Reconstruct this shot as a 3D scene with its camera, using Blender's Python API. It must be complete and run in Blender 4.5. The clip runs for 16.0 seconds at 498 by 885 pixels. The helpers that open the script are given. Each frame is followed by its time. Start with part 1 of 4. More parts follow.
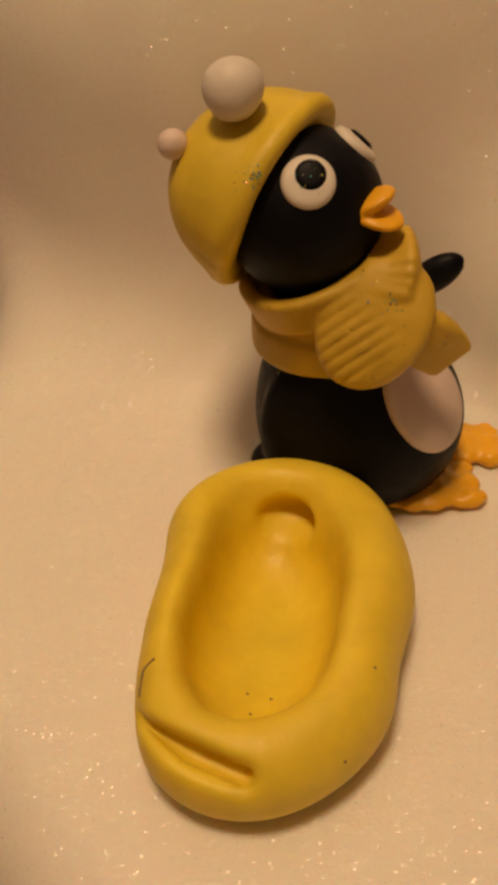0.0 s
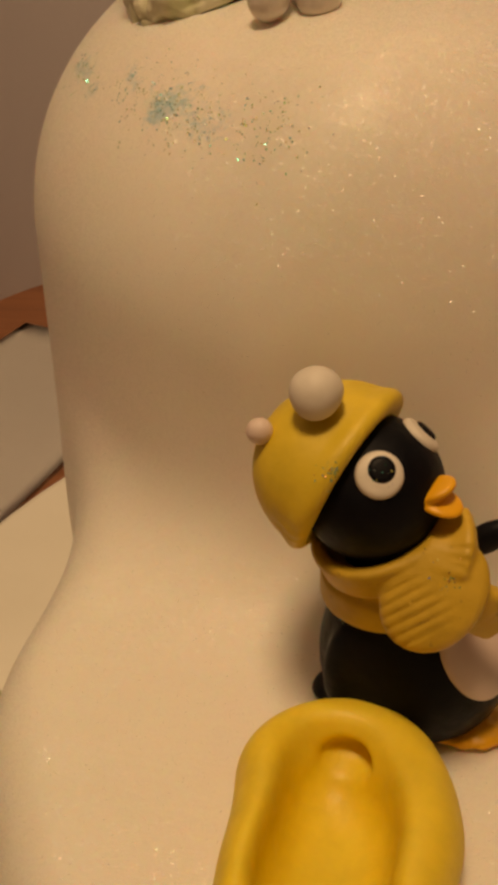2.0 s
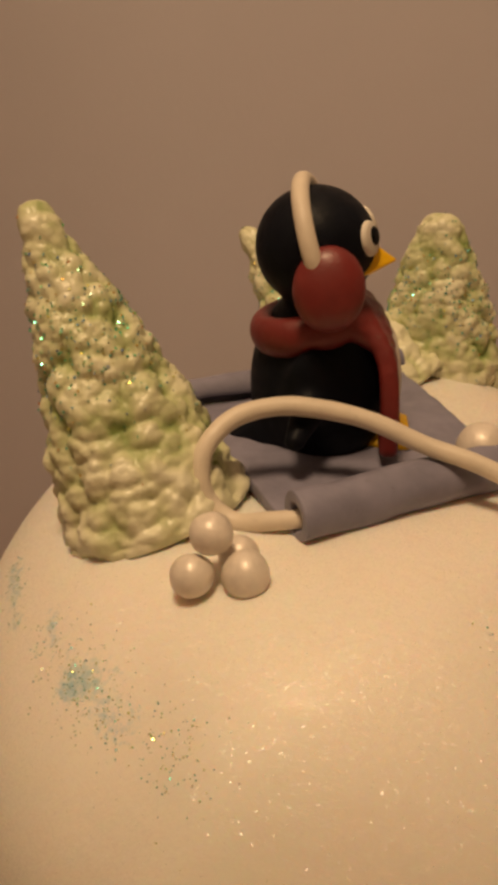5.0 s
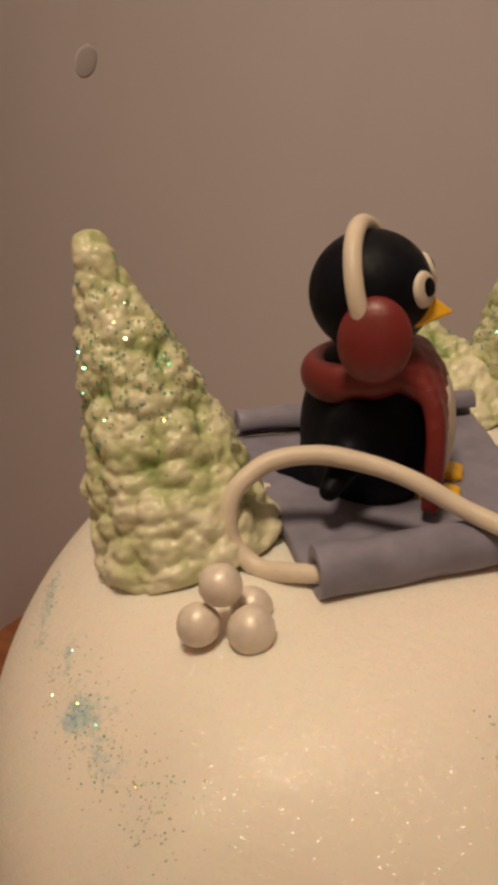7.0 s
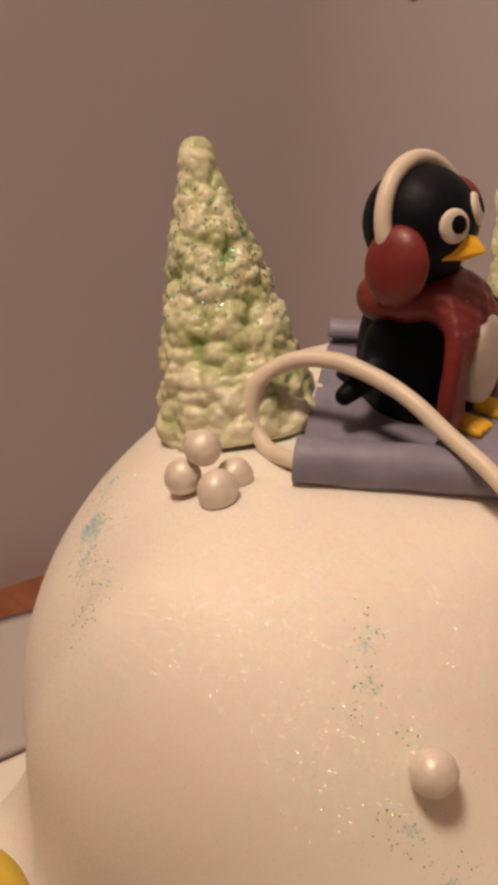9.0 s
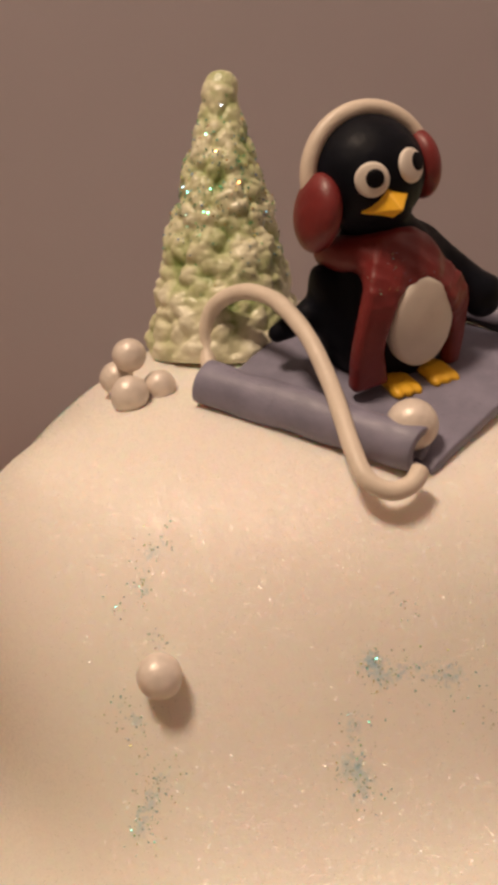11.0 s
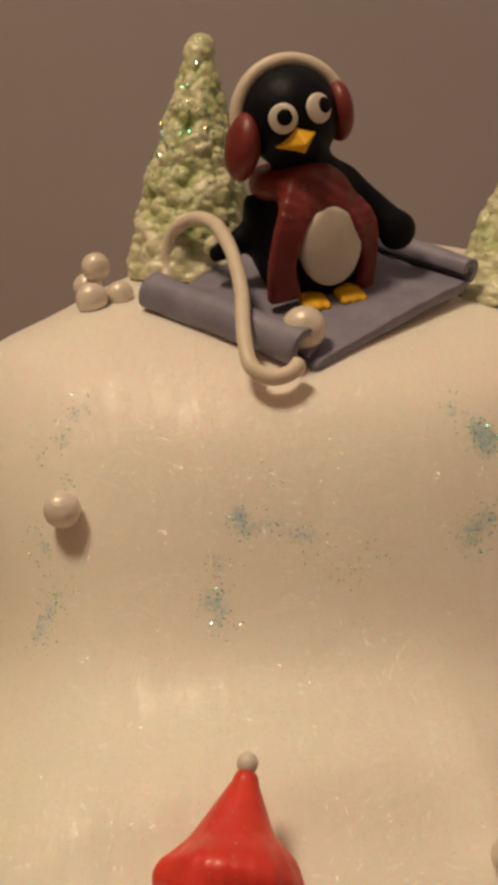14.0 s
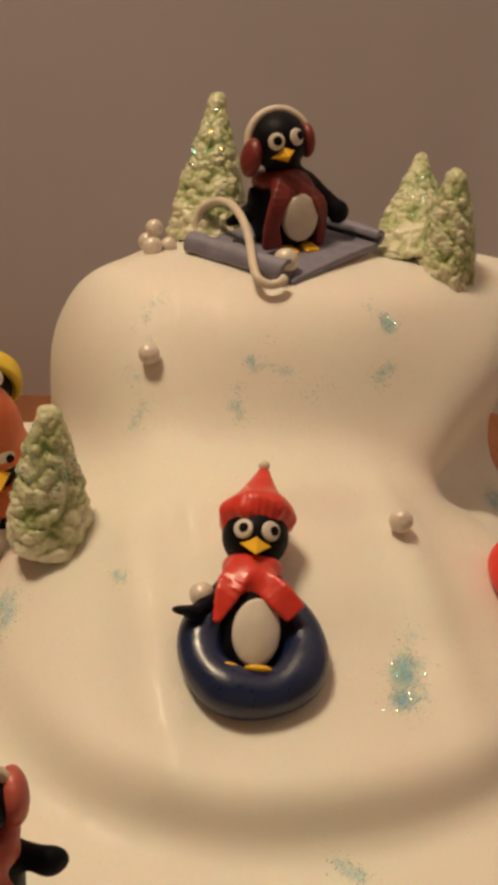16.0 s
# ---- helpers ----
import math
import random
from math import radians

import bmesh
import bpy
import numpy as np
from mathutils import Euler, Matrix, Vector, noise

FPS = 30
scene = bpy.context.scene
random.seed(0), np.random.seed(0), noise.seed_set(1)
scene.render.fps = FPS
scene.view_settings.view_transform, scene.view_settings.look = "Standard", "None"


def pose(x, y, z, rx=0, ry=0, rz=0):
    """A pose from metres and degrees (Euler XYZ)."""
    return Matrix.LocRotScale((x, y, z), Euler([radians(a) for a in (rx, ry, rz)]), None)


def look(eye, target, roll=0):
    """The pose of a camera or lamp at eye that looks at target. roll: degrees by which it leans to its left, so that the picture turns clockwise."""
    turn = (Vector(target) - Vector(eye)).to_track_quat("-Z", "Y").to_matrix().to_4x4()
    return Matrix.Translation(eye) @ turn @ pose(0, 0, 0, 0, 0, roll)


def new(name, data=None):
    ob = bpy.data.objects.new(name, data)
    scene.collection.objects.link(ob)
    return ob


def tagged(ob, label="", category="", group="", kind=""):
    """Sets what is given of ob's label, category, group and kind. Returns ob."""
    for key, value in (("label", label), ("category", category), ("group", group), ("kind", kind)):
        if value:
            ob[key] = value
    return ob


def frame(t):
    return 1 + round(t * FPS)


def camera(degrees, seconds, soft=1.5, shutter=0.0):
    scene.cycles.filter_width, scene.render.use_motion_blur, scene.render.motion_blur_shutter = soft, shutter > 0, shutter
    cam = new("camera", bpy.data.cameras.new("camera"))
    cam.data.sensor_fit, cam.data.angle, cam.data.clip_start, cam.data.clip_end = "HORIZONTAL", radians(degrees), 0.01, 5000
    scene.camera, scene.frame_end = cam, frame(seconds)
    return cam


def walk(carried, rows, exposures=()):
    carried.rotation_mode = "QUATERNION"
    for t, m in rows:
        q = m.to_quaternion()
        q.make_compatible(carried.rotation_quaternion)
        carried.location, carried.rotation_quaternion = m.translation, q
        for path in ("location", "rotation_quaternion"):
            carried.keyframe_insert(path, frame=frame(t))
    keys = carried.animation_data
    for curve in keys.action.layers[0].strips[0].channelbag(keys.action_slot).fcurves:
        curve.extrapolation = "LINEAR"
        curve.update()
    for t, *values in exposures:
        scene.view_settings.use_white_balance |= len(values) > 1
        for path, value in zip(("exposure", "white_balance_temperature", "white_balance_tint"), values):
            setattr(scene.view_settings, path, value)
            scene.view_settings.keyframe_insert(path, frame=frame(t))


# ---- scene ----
# the camera: seconds, x, y, z, yaw, pitch, roll
cam = camera(26.48, 16.0, soft=4.8)
PATH = [
    (0.0, -0.02107, -0.23464, 0.09339, 6.367, -37.968, -2.139),
    (0.5, -0.02137, -0.23598, 0.09355, 6.189, -37.772, -1.747),
    (1.0, -0.02031, -0.23748, 0.09571, 6.410, -36.558, -2.098),
    (1.5, -0.02225, -0.23609, 0.10454, 8.315, -36.472, -2.335),
    (2.0, -0.02531, -0.23519, 0.11846, 8.613, -32.413, -1.107),
    (2.5, -0.02395, -0.24229, 0.13431, 8.332, -29.047, -0.261),
    (3.0, -0.02013, -0.24473, 0.15351, 8.619, -27.177, 0.455),
    (3.5, -0.01112, -0.23430, 0.17057, 11.574, -24.554, -0.613),
    (4.0, -0.01414, -0.21166, 0.16831, 10.096, -22.920, -0.479),
    (6.5, -0.00465, -0.18200, 0.16957, 15.241, -23.460, 2.257),
    (7.0, 0.00385, -0.17757, 0.18003, 19.765, -24.775, 1.371),
    (7.5, 0.01751, -0.17428, 0.18120, 23.422, -25.133, 1.344),
    (8.0, 0.03111, -0.17368, 0.18345, 28.878, -25.820, 1.937),
    (8.5, 0.05687, -0.16740, 0.18677, 37.981, -28.042, 2.031),
    (9.0, 0.07699, -0.16100, 0.18744, 45.169, -29.367, 1.777),
    (9.5, 0.10436, -0.14124, 0.19585, 53.930, -31.597, 0.396),
    (10.0, 0.12110, -0.11938, 0.19605, 60.590, -31.918, 0.052),
    (12.5, 0.15903, -0.04657, 0.18864, 85.280, -34.047, -3.279),
    (13.0, 0.16943, -0.04059, 0.19207, 85.045, -32.800, -2.912),
    (13.5, 0.17791, -0.03727, 0.19549, 83.914, -32.745, -1.864),
    (14.0, 0.19078, -0.04530, 0.19108, 82.755, -32.351, -1.634),
    (14.5, 0.23369, -0.05387, 0.20380, 79.624, -30.848, 0.423),
    (15.0, 0.29468, -0.06445, 0.22276, 78.767, -28.079, -0.106),
    (15.5, 0.32403, -0.08864, 0.21945, 78.231, -27.205, 1.538),
    (16.0, 0.34976, -0.10382, 0.22061, 76.483, -28.998, 2.874),
]
walk(cam, [(t, pose(x, y, z, 0, 0, yaw) @ pose(0, 0, 0, 90 + pitch, 0, 0) @ pose(0, 0, 0, 0, 0, roll)) for t, x, y, z, yaw, pitch, roll in PATH],
     [(0.0, -0.4, 8200, 13), (2.5, -0.45, 8700, 8), (3.5, -0.38, 8600, 8), (4.0, -0.31, 8700, 11), (6.5, -0.24, 6450, 6), (7.0, -0.19, 6400, 7), (8.0, 0.02, 6400, 16), (10.0, 0.05, 6050, 15), (12.5, 0.05, 6050, 11), (13.0, -0.05, 6150, 10), (14.5, -0.29, 6550, 4), (15.0, -0.22, 6550, 4), (15.5, -0.08, 6550, 4), (16.0, -0.12, 6550, 4)])

# ---- world, lamp, exposure ----
scene.view_settings.exposure = 0.0
world = bpy.data.worlds.new("room_air")
scene.world = world
world.use_nodes = True
world.node_tree.nodes["Background"].inputs[0].default_value = (1.0, 0.80, 0.62, 1)
world.node_tree.nodes["Background"].inputs[1].default_value = 0.05


def area_lamp(name, eye, target, size, watts, colour):
    data = bpy.data.lights.new(name, "AREA")
    data.shape, data.size, data.energy, data.color = "DISK", size, watts, colour
    ob = new(name, data)
    ob.matrix_world = look(eye, target)
    return ob


area_lamp("ceiling_lamp", (-0.11, -0.38, 1.24), (0.02, -0.03, 0.05), 0.26, 12.2, (1.0, 0.74, 0.50))

# ---- materials ----


def material(name):
    m = bpy.data.materials.new(name)
    m.use_nodes = True
    nt = m.node_tree
    return m, nt, nt.nodes["Principled BSDF"]


def add(nt, kind, **values):
    n = nt.nodes.new(kind)
    for key, value in values.items():
        n.inputs[key].default_value = value
    return n


def noise_node(nt, scale, detail=4.0, rough=0.55):
    co = nt.nodes.new("ShaderNodeTexCoord")
    n = add(nt, "ShaderNodeTexNoise", Scale=scale, Detail=detail, Roughness=rough)
    nt.links.new(co.outputs["Object"], n.inputs["Vector"])
    return n


def ramp(nt, source, stops):
    r = nt.nodes.new("ShaderNodeValToRGB")
    els = r.color_ramp.elements
    while len(els) < len(stops):
        els.new(0.5)
    for e, (p, c) in zip(els, stops):
        e.position, e.color = p, (*c, 1)
    nt.links.new(source, r.inputs[0])
    return r


def bump(nt, bsdf, source, strength, depth, previous=None):
    b = add(nt, "ShaderNodeBump", Strength=strength, Distance=depth)
    nt.links.new(source, b.inputs["Height"])
    if previous:
        nt.links.new(previous.outputs[0], b.inputs["Normal"])
    nt.links.new(b.outputs[0], bsdf.inputs["Normal"])
    return b


def sugar(name, colour, rough=0.5, vary=0.12, grain=2600, coat=0.0, depth=0.0001, speck=0.0, spec=0.5, deep=0.0):
    """Modelling paste: a colour that varies a little, fine grain, soft dents."""
    m, nt, b = material(name)
    big = noise_node(nt, 170, 3)
    lo = tuple(c * (1 - vary) for c in colour)
    hi = tuple(min(1, c * (1 + vary)) for c in colour)
    base = ramp(nt, big.outputs[0], [(0.3, lo), (0.7, hi)])
    out = base.outputs[0]
    if speck:
        fine = noise_node(nt, 900, 2)
        mask = ramp(nt, fine.outputs[0], [(0.66, (0, 0, 0)), (0.74, (speck, speck, speck))])
        mix = nt.nodes.new("ShaderNodeMix")
        mix.data_type = "RGBA"
        mix.inputs[7].default_value = (0.06, 0.04, 0.03, 1)
        nt.links.new(mask.outputs[0], mix.inputs[0])
        nt.links.new(out, mix.inputs[6])
        out = mix.outputs[2]
    nt.links.new(out, b.inputs["Base Color"])
    rr = ramp(nt, noise_node(nt, 420, 3).outputs[0], [(0.3, (rough - 0.08,) * 3), (0.7, (rough + 0.1,) * 3)])
    nt.links.new(rr.outputs[0], b.inputs["Roughness"])
    b.inputs["Coat Weight"].default_value = coat
    b.inputs["Specular IOR Level"].default_value = spec
    b.inputs["Coat Roughness"].default_value = 0.25
    b.inputs["Subsurface Weight"].default_value = deep
    b.inputs["Subsurface Radius"].default_value = (1.0, 0.7, 0.3)
    b.inputs["Subsurface Scale"].default_value = 0.004
    one = bump(nt, b, noise_node(nt, 260, 3).outputs[0], 0.35, 0.0006)
    bump(nt, b, noise_node(nt, grain, 3).outputs[0], 0.3, depth, one)
    return m


def pearl_material(name, colour):
    m, nt, b = material(name)
    base = ramp(nt, noise_node(nt, 500, 3).outputs[0], [(0.3, tuple(c * 0.86 for c in colour)), (0.7, colour)])
    nt.links.new(base.outputs[0], b.inputs["Base Color"])
    b.inputs["Roughness"].default_value = 0.42
    b.inputs["Metallic"].default_value = 0.12
    b.inputs["Coat Weight"].default_value = 0.35
    b.inputs["Coat Roughness"].default_value = 0.3
    one = bump(nt, b, noise_node(nt, 380, 2).outputs[0], 0.3, 0.0006)
    bump(nt, b, noise_node(nt, 3500, 2).outputs[0], 0.35, 0.00008, one)
    return m


def icing_material():
    """White sugar paste with lustre dust and patches of blue dust held in the attribute 'dust'."""
    m, nt, b = material("white_sugarpaste")
    base = ramp(nt, noise_node(nt, 16, 4).outputs[0], [(0.3, (0.85, 0.77, 0.695)), (0.7, (0.83, 0.812, 0.715))])
    at = nt.nodes.new("ShaderNodeAttribute")
    at.attribute_name = "dust"
    fine = noise_node(nt, 950, 4, 0.75)
    soft = noise_node(nt, 130, 3)
    mul = nt.nodes.new("ShaderNodeMath")
    mul.operation = "MULTIPLY"
    nt.links.new(fine.outputs[0], mul.inputs[0])
    nt.links.new(soft.outputs[0], mul.inputs[1])
    s = nt.nodes.new("ShaderNodeMath")
    s.operation = "MULTIPLY_ADD"
    nt.links.new(at.outputs["Fac"], s.inputs[0])
    s.inputs[1].default_value = 0.27
    nt.links.new(mul.outputs[0], s.inputs[2])
    mask = ramp(nt, s.outputs[0], [(0.42, (0, 0, 0)), (0.66, (0.75, 0.75, 0.75))])
    tint = ramp(nt, noise_node(nt, 90, 2).outputs[0], [(0.35, (0.14, 0.43, 0.62)), (0.62, (0.17, 0.46, 0.52))])
    gate = nt.nodes.new("ShaderNodeMath")
    gate.operation = "MULTIPLY"
    edge = ramp(nt, at.outputs["Fac"], [(0.01, (0, 0, 0)), (0.18, (1, 1, 1))])
    nt.links.new(mask.outputs[0], gate.inputs[0])
    nt.links.new(edge.outputs[0], gate.inputs[1])
    mix = nt.nodes.new("ShaderNodeMix")
    mix.data_type = "RGBA"
    nt.links.new(gate.outputs[0], mix.inputs[0])
    nt.links.new(base.outputs[0], mix.inputs[6])
    nt.links.new(tint.outputs[0], mix.inputs[7])
    nt.links.new(mix.outputs[2], b.inputs["Base Color"])
    # brushed strokes of lustre dust run down the slope
    co = nt.nodes.new("ShaderNodeTexCoord")
    mp = nt.nodes.new("ShaderNodeMapping")
    mp.inputs["Scale"].default_value = (40, 260, 60)
    mp.inputs["Rotation"].default_value = (0, 0, 0.45)
    nt.links.new(co.outputs["Object"], mp.inputs["Vector"])
    stroke = add(nt, "ShaderNodeTexNoise", Scale=1.0, Detail=5.0, Roughness=0.6)
    nt.links.new(mp.outputs[0], stroke.inputs["Vector"])
    patch = noise_node(nt, 38, 3)
    both = nt.nodes.new("ShaderNodeMath")
    both.operation = "MULTIPLY"
    nt.links.new(stroke.outputs[0], both.inputs[0])
    nt.links.new(patch.outputs[0], both.inputs[1])
    rr = ramp(nt, both.outputs[0], [(0.22, (0.58,) * 3), (0.36, (0.41,) * 3)])
    nt.links.new(rr.outputs[0], b.inputs["Roughness"])
    sp = ramp(nt, both.outputs[0], [(0.24, (0.42,) * 3), (0.38, (0.60,) * 3)])
    nt.links.new(sp.outputs[0], b.inputs["Specular IOR Level"])
    # edible glitter dust: each tiny grain glints its own way
    vo = add(nt, "ShaderNodeTexVoronoi", Scale=4200.0)
    nt.links.new(co.outputs["Object"], vo.inputs["Vector"])
    way = nt.nodes.new("ShaderNodeVectorMath")
    way.operation = "MULTIPLY_ADD"
    nt.links.new(vo.outputs["Color"], way.inputs[0])
    way.inputs[1].default_value = (1.1, 1.1, 1.1)
    way.inputs[2].default_value = (-0.55, -0.55, -0.55)
    geo = nt.nodes.new("ShaderNodeNewGeometry")
    lean = nt.nodes.new("ShaderNodeVectorMath")
    lean.operation = "ADD"
    nt.links.new(way.outputs[0], lean.inputs[0])
    nt.links.new(geo.outputs["Normal"], lean.inputs[1])
    unit = nt.nodes.new("ShaderNodeVectorMath")
    unit.operation = "NORMALIZE"
    nt.links.new(lean.outputs[0], unit.inputs[0])
    nt.links.new(unit.outputs[0], b.inputs["Coat Normal"])
    b.inputs["Coat Weight"].default_value = 0.4
    b.inputs["Coat Roughness"].default_value = 0.22
    b.inputs["Coat IOR"].default_value = 1.6
    one = bump(nt, b, noise_node(nt, 45, 4).outputs[0], 0.25, 0.002)
    two = bump(nt, b, both.outputs[0], 0.22, 0.0010, one)
    bump(nt, b, noise_node(nt, 2200, 3).outputs[0], 0.30, 0.0001, two)
    b.inputs["Subsurface Weight"].default_value = 0.35
    b.inputs["Subsurface Radius"].default_value = (1.0, 0.55, 0.32)
    b.inputs["Subsurface Scale"].default_value = 0.008
    return m


def tree_material():
    m, nt, b = material("piped_icing_green")
    at = nt.nodes.new("ShaderNodeAttribute")
    at.attribute_name = "relief"
    n = noise_node(nt, 110, 4)
    s = nt.nodes.new("ShaderNodeMath")
    s.operation = "MULTIPLY_ADD"
    nt.links.new(at.outputs["Fac"], s.inputs[0])
    s.inputs[1].default_value = 0.20
    nt.links.new(n.outputs[0], s.inputs[2])
    # green to cream icing; hollows darker, with crevice shade put into the colour
    base = ramp(nt, s.outputs[0], [(0.34, (0.24, 0.32, 0.10)), (0.46, (0.46, 0.50, 0.25)), (0.60, (0.62, 0.61, 0.39)), (0.80, (0.76, 0.73, 0.55))])
    nt.links.new(base.outputs[0], b.inputs["Base Color"])
    b.inputs["Roughness"].default_value = 0.45
    b.inputs["Coat Weight"].default_value = 0.2
    b.inputs["Coat Roughness"].default_value = 0.2
    one = bump(nt, b, noise_node(nt, 520, 3).outputs[0], 0.30, 0.0008)
    bump(nt, b, noise_node(nt, 1700, 3).outputs[0], 0.3, 0.0002, one)
    return m


def glitter_material(name, stops, rough=0.12, clear=0.6, metal=1.0):
    """Flakes of clear film: partly see-through, the rest mirrors in a colour of each flake's own."""
    m, nt, b = material(name)
    g = nt.nodes.new("ShaderNodeNewGeometry")
    col = ramp(nt, g.outputs["Random Per Island"], stops)
    nt.links.new(col.outputs[0], b.inputs["Base Color"])
    b.inputs["Metallic"].default_value = metal
    nt.links.new(col.outputs[0], b.inputs["Specular Tint"])
    b.inputs["IOR"].default_value = 1.5 if metal else 1.7
    b.inputs["Roughness"].default_value = rough
    tr = nt.nodes.new("ShaderNodeBsdfTransparent")
    mx = add(nt, "ShaderNodeMixShader", Fac=clear)
    nt.links.new(b.outputs[0], mx.inputs[1])
    nt.links.new(tr.outputs[0], mx.inputs[2])
    nt.links.new(mx.outputs[0], nt.nodes["Material Output"].inputs["Surface"])
    return m


def plain(name, lo, hi, rough, scale=6, relief=0.0004, fine=300):
    m, nt, b = material(name)
    base = ramp(nt, noise_node(nt, scale, 5).outputs[0], [(0.3, lo), (0.7, hi)])
    nt.links.new(base.outputs[0], b.inputs["Base Color"])
    b.inputs["Roughness"].default_value = rough
    bump(nt, b, noise_node(nt, fine, 4).outputs[0], 0.2, relief)
    return m


def wood_material():
    m, nt, b = material("table_wood")
    co = nt.nodes.new("ShaderNodeTexCoord")
    mp = nt.nodes.new("ShaderNodeMapping")
    mp.inputs["Scale"].default_value = (3, 40, 40)
    nt.links.new(co.outputs["Object"], mp.inputs["Vector"])
    n = add(nt, "ShaderNodeTexNoise", Scale=3.0, Detail=6.0, Roughness=0.6)
    nt.links.new(mp.outputs[0], n.inputs["Vector"])
    base = ramp(nt, n.outputs[0], [(0.3, (0.16, 0.055, 0.025)), (0.7, (0.30, 0.12, 0.055))])
    nt.links.new(base.outputs[0], b.inputs["Base Color"])
    b.inputs["Roughness"].default_value = 0.4
    bump(nt, b, n.outputs[0], 0.2, 0.0006)
    return m


ICING = icing_material()
BLACK = sugar("black_paste", (0.0036, 0.0036, 0.0056), 0.5, 0.3, depth=0.00006, spec=0.13)
NAVY = sugar("navy_black_paste", (0.0042, 0.005, 0.009), 0.5, 0.3, depth=0.00006, spec=0.12)
WHITE = sugar("white_paste", (0.70, 0.64, 0.56), 0.5, 0.05)
PINKWHITE = sugar("blush_white_paste", (0.70, 0.56, 0.50), 0.5, 0.05)
YELLOW = sugar("yellow_paste", (0.80, 0.59, 0.06), 0.5, 0.08, deep=0.4)
HATYELLOW = sugar("hat_yellow_paste", (0.70, 0.50, 0.05), 0.5, 0.10)
SCARFYELLOW = sugar("scarf_yellow_paste", (0.58, 0.37, 0.045), 0.5, 0.12, speck=0.25)
ORANGE = sugar("orange_paste", (0.85, 0.42, 0.03), 0.42, 0.10)
BEAK = sugar("beak_yellow_paste", (0.85, 0.48, 0.02), 0.42, 0.10)
MAROON = sugar("maroon_paste", (0.17, 0.017, 0.016), 0.45, 0.15, coat=0.12)
RED = sugar("bright_red_paste", (0.70, 0.042, 0.026), 0.38, 0.10, coat=0.25)
RINGRED = sugar("ring_red_paste", (0.75, 0.025, 0.015), 0.4, 0.06, coat=0.1)
BLUE = sugar("dark_blue_paste", (0.005, 0.014, 0.062), 0.34, 0.2, coat=0.35)
LILAC = sugar("grey_lilac_paste", (0.215, 0.205, 0.275), 0.5, 0.14, speck=0.15)
ROPE = sugar("cream_paste", (0.70, 0.61, 0.50), 0.45, 0.06, speck=0.08)
CORAL = sugar("coral_paste", (0.62, 0.14, 0.05), 0.45, 0.10, coat=0.1)
PINK = sugar("pink_paste", (0.50, 0.11, 0.085), 0.45, 0.12, coat=0.1)
PEARL = pearl_material("pearl_lustre", (0.80, 0.71, 0.62))
TREE = tree_material()
SMUDGE_GREY = plain("dull_grey", (0.44, 0.41, 0.44), (0.49, 0.455, 0.49), 0.9, 60)
WALL = plain("wall_paint", (0.55, 0.515, 0.555), (0.59, 0.55, 0.595), 0.85, 5)
# paint of the unseen room shell; its paleness sets the bounced fill light
ROOM = plain("room_bounce_paint", (0.62, 0.59, 0.55), (0.68, 0.65, 0.61), 0.85, 3)
PAPER = plain("white_paper", (0.80, 0.77, 0.74), (0.86, 0.83, 0.80), 0.7, 9)
BOARD = plain("board_paste", (0.76, 0.73, 0.64), (0.83, 0.80, 0.72), 0.55, 14)
WOOD = wood_material()
SCUFF = plain("brown_scuff", (0.16, 0.10, 0.05), (0.24, 0.16, 0.08), 0.9, 60)
SPARKLE = glitter_material("clear_glitter", [(0.0, (0.95, 0.92, 0.85)), (0.6, (0.96, 0.92, 0.82)), (0.72, (0.9, 0.78, 0.42)), (0.85, (0.75, 0.88, 0.55)), (1.0, (0.85, 0.85, 0.88))], 0.28, 0.5, 0.0)
HOLO = glitter_material("rainbow_glitter", [(0.0, (0.75, 0.8, 0.75)), (0.2, (0.15, 0.75, 0.35)), (0.5, (0.12, 0.7, 0.65)), (0.7, (0.25, 0.45, 0.9)), (0.85, (0.85, 0.8, 0.2)), (1.0, (0.95, 0.35, 0.15))], 0.22, 0.15, 0.75)
DARKGLIT = glitter_material("green_blue_glitter", [(0.0, (0.13, 0.50, 0.50)), (0.3, (0.1, 0.65, 0.5)), (0.5, (0.15, 0.5, 0.65)), (0.6, (0.95, 0.9, 0.4)), (0.85, (0.85, 0.95, 0.35)), (1.0, (0.3, 0.8, 0.3))], 0.22, 0.2, 0.6)

# ---- solid modelling: smooth fields and their skins ----


def vec(*v):
    return np.array(v, float)


def ell(p, c, r, turn=None):
    """Ellipsoid; turn: a 3 x 3 matrix whose columns are its axes."""
    q = p - vec(*c)
    if turn is not None:
        q = q @ np.array(turn)
    r = vec(*r)
    k0 = np.linalg.norm(q / r, axis=-1)
    k1 = np.linalg.norm(q / (r * r), axis=-1) + 1e-9
    return k0 * (k0 - 1) / k1


def cap(p, a, b, ra, rb):
    """Rod with round ends from a to b, its radius from ra to rb."""
    a, b = vec(*a), vec(*b)
    h = np.clip(((p - a) @ (b - a)) / ((b - a) @ (b - a)), 0, 1)
    return np.linalg.norm(p - a - h[..., None] * (b - a), axis=-1) - (ra + (rb - ra) * h)


def ringf(p, c, axis, big, small, flat=1.0):
    """Ring about axis; flat stretches it along the axis."""
    q = p - vec(*c)
    n = vec(*axis)
    n = n / np.linalg.norm(n)
    h = q @ n
    rad = np.sqrt(np.maximum((q * q).sum(-1) - h * h, 0))
    return np.sqrt((rad - big) ** 2 + (h / flat) ** 2) - small


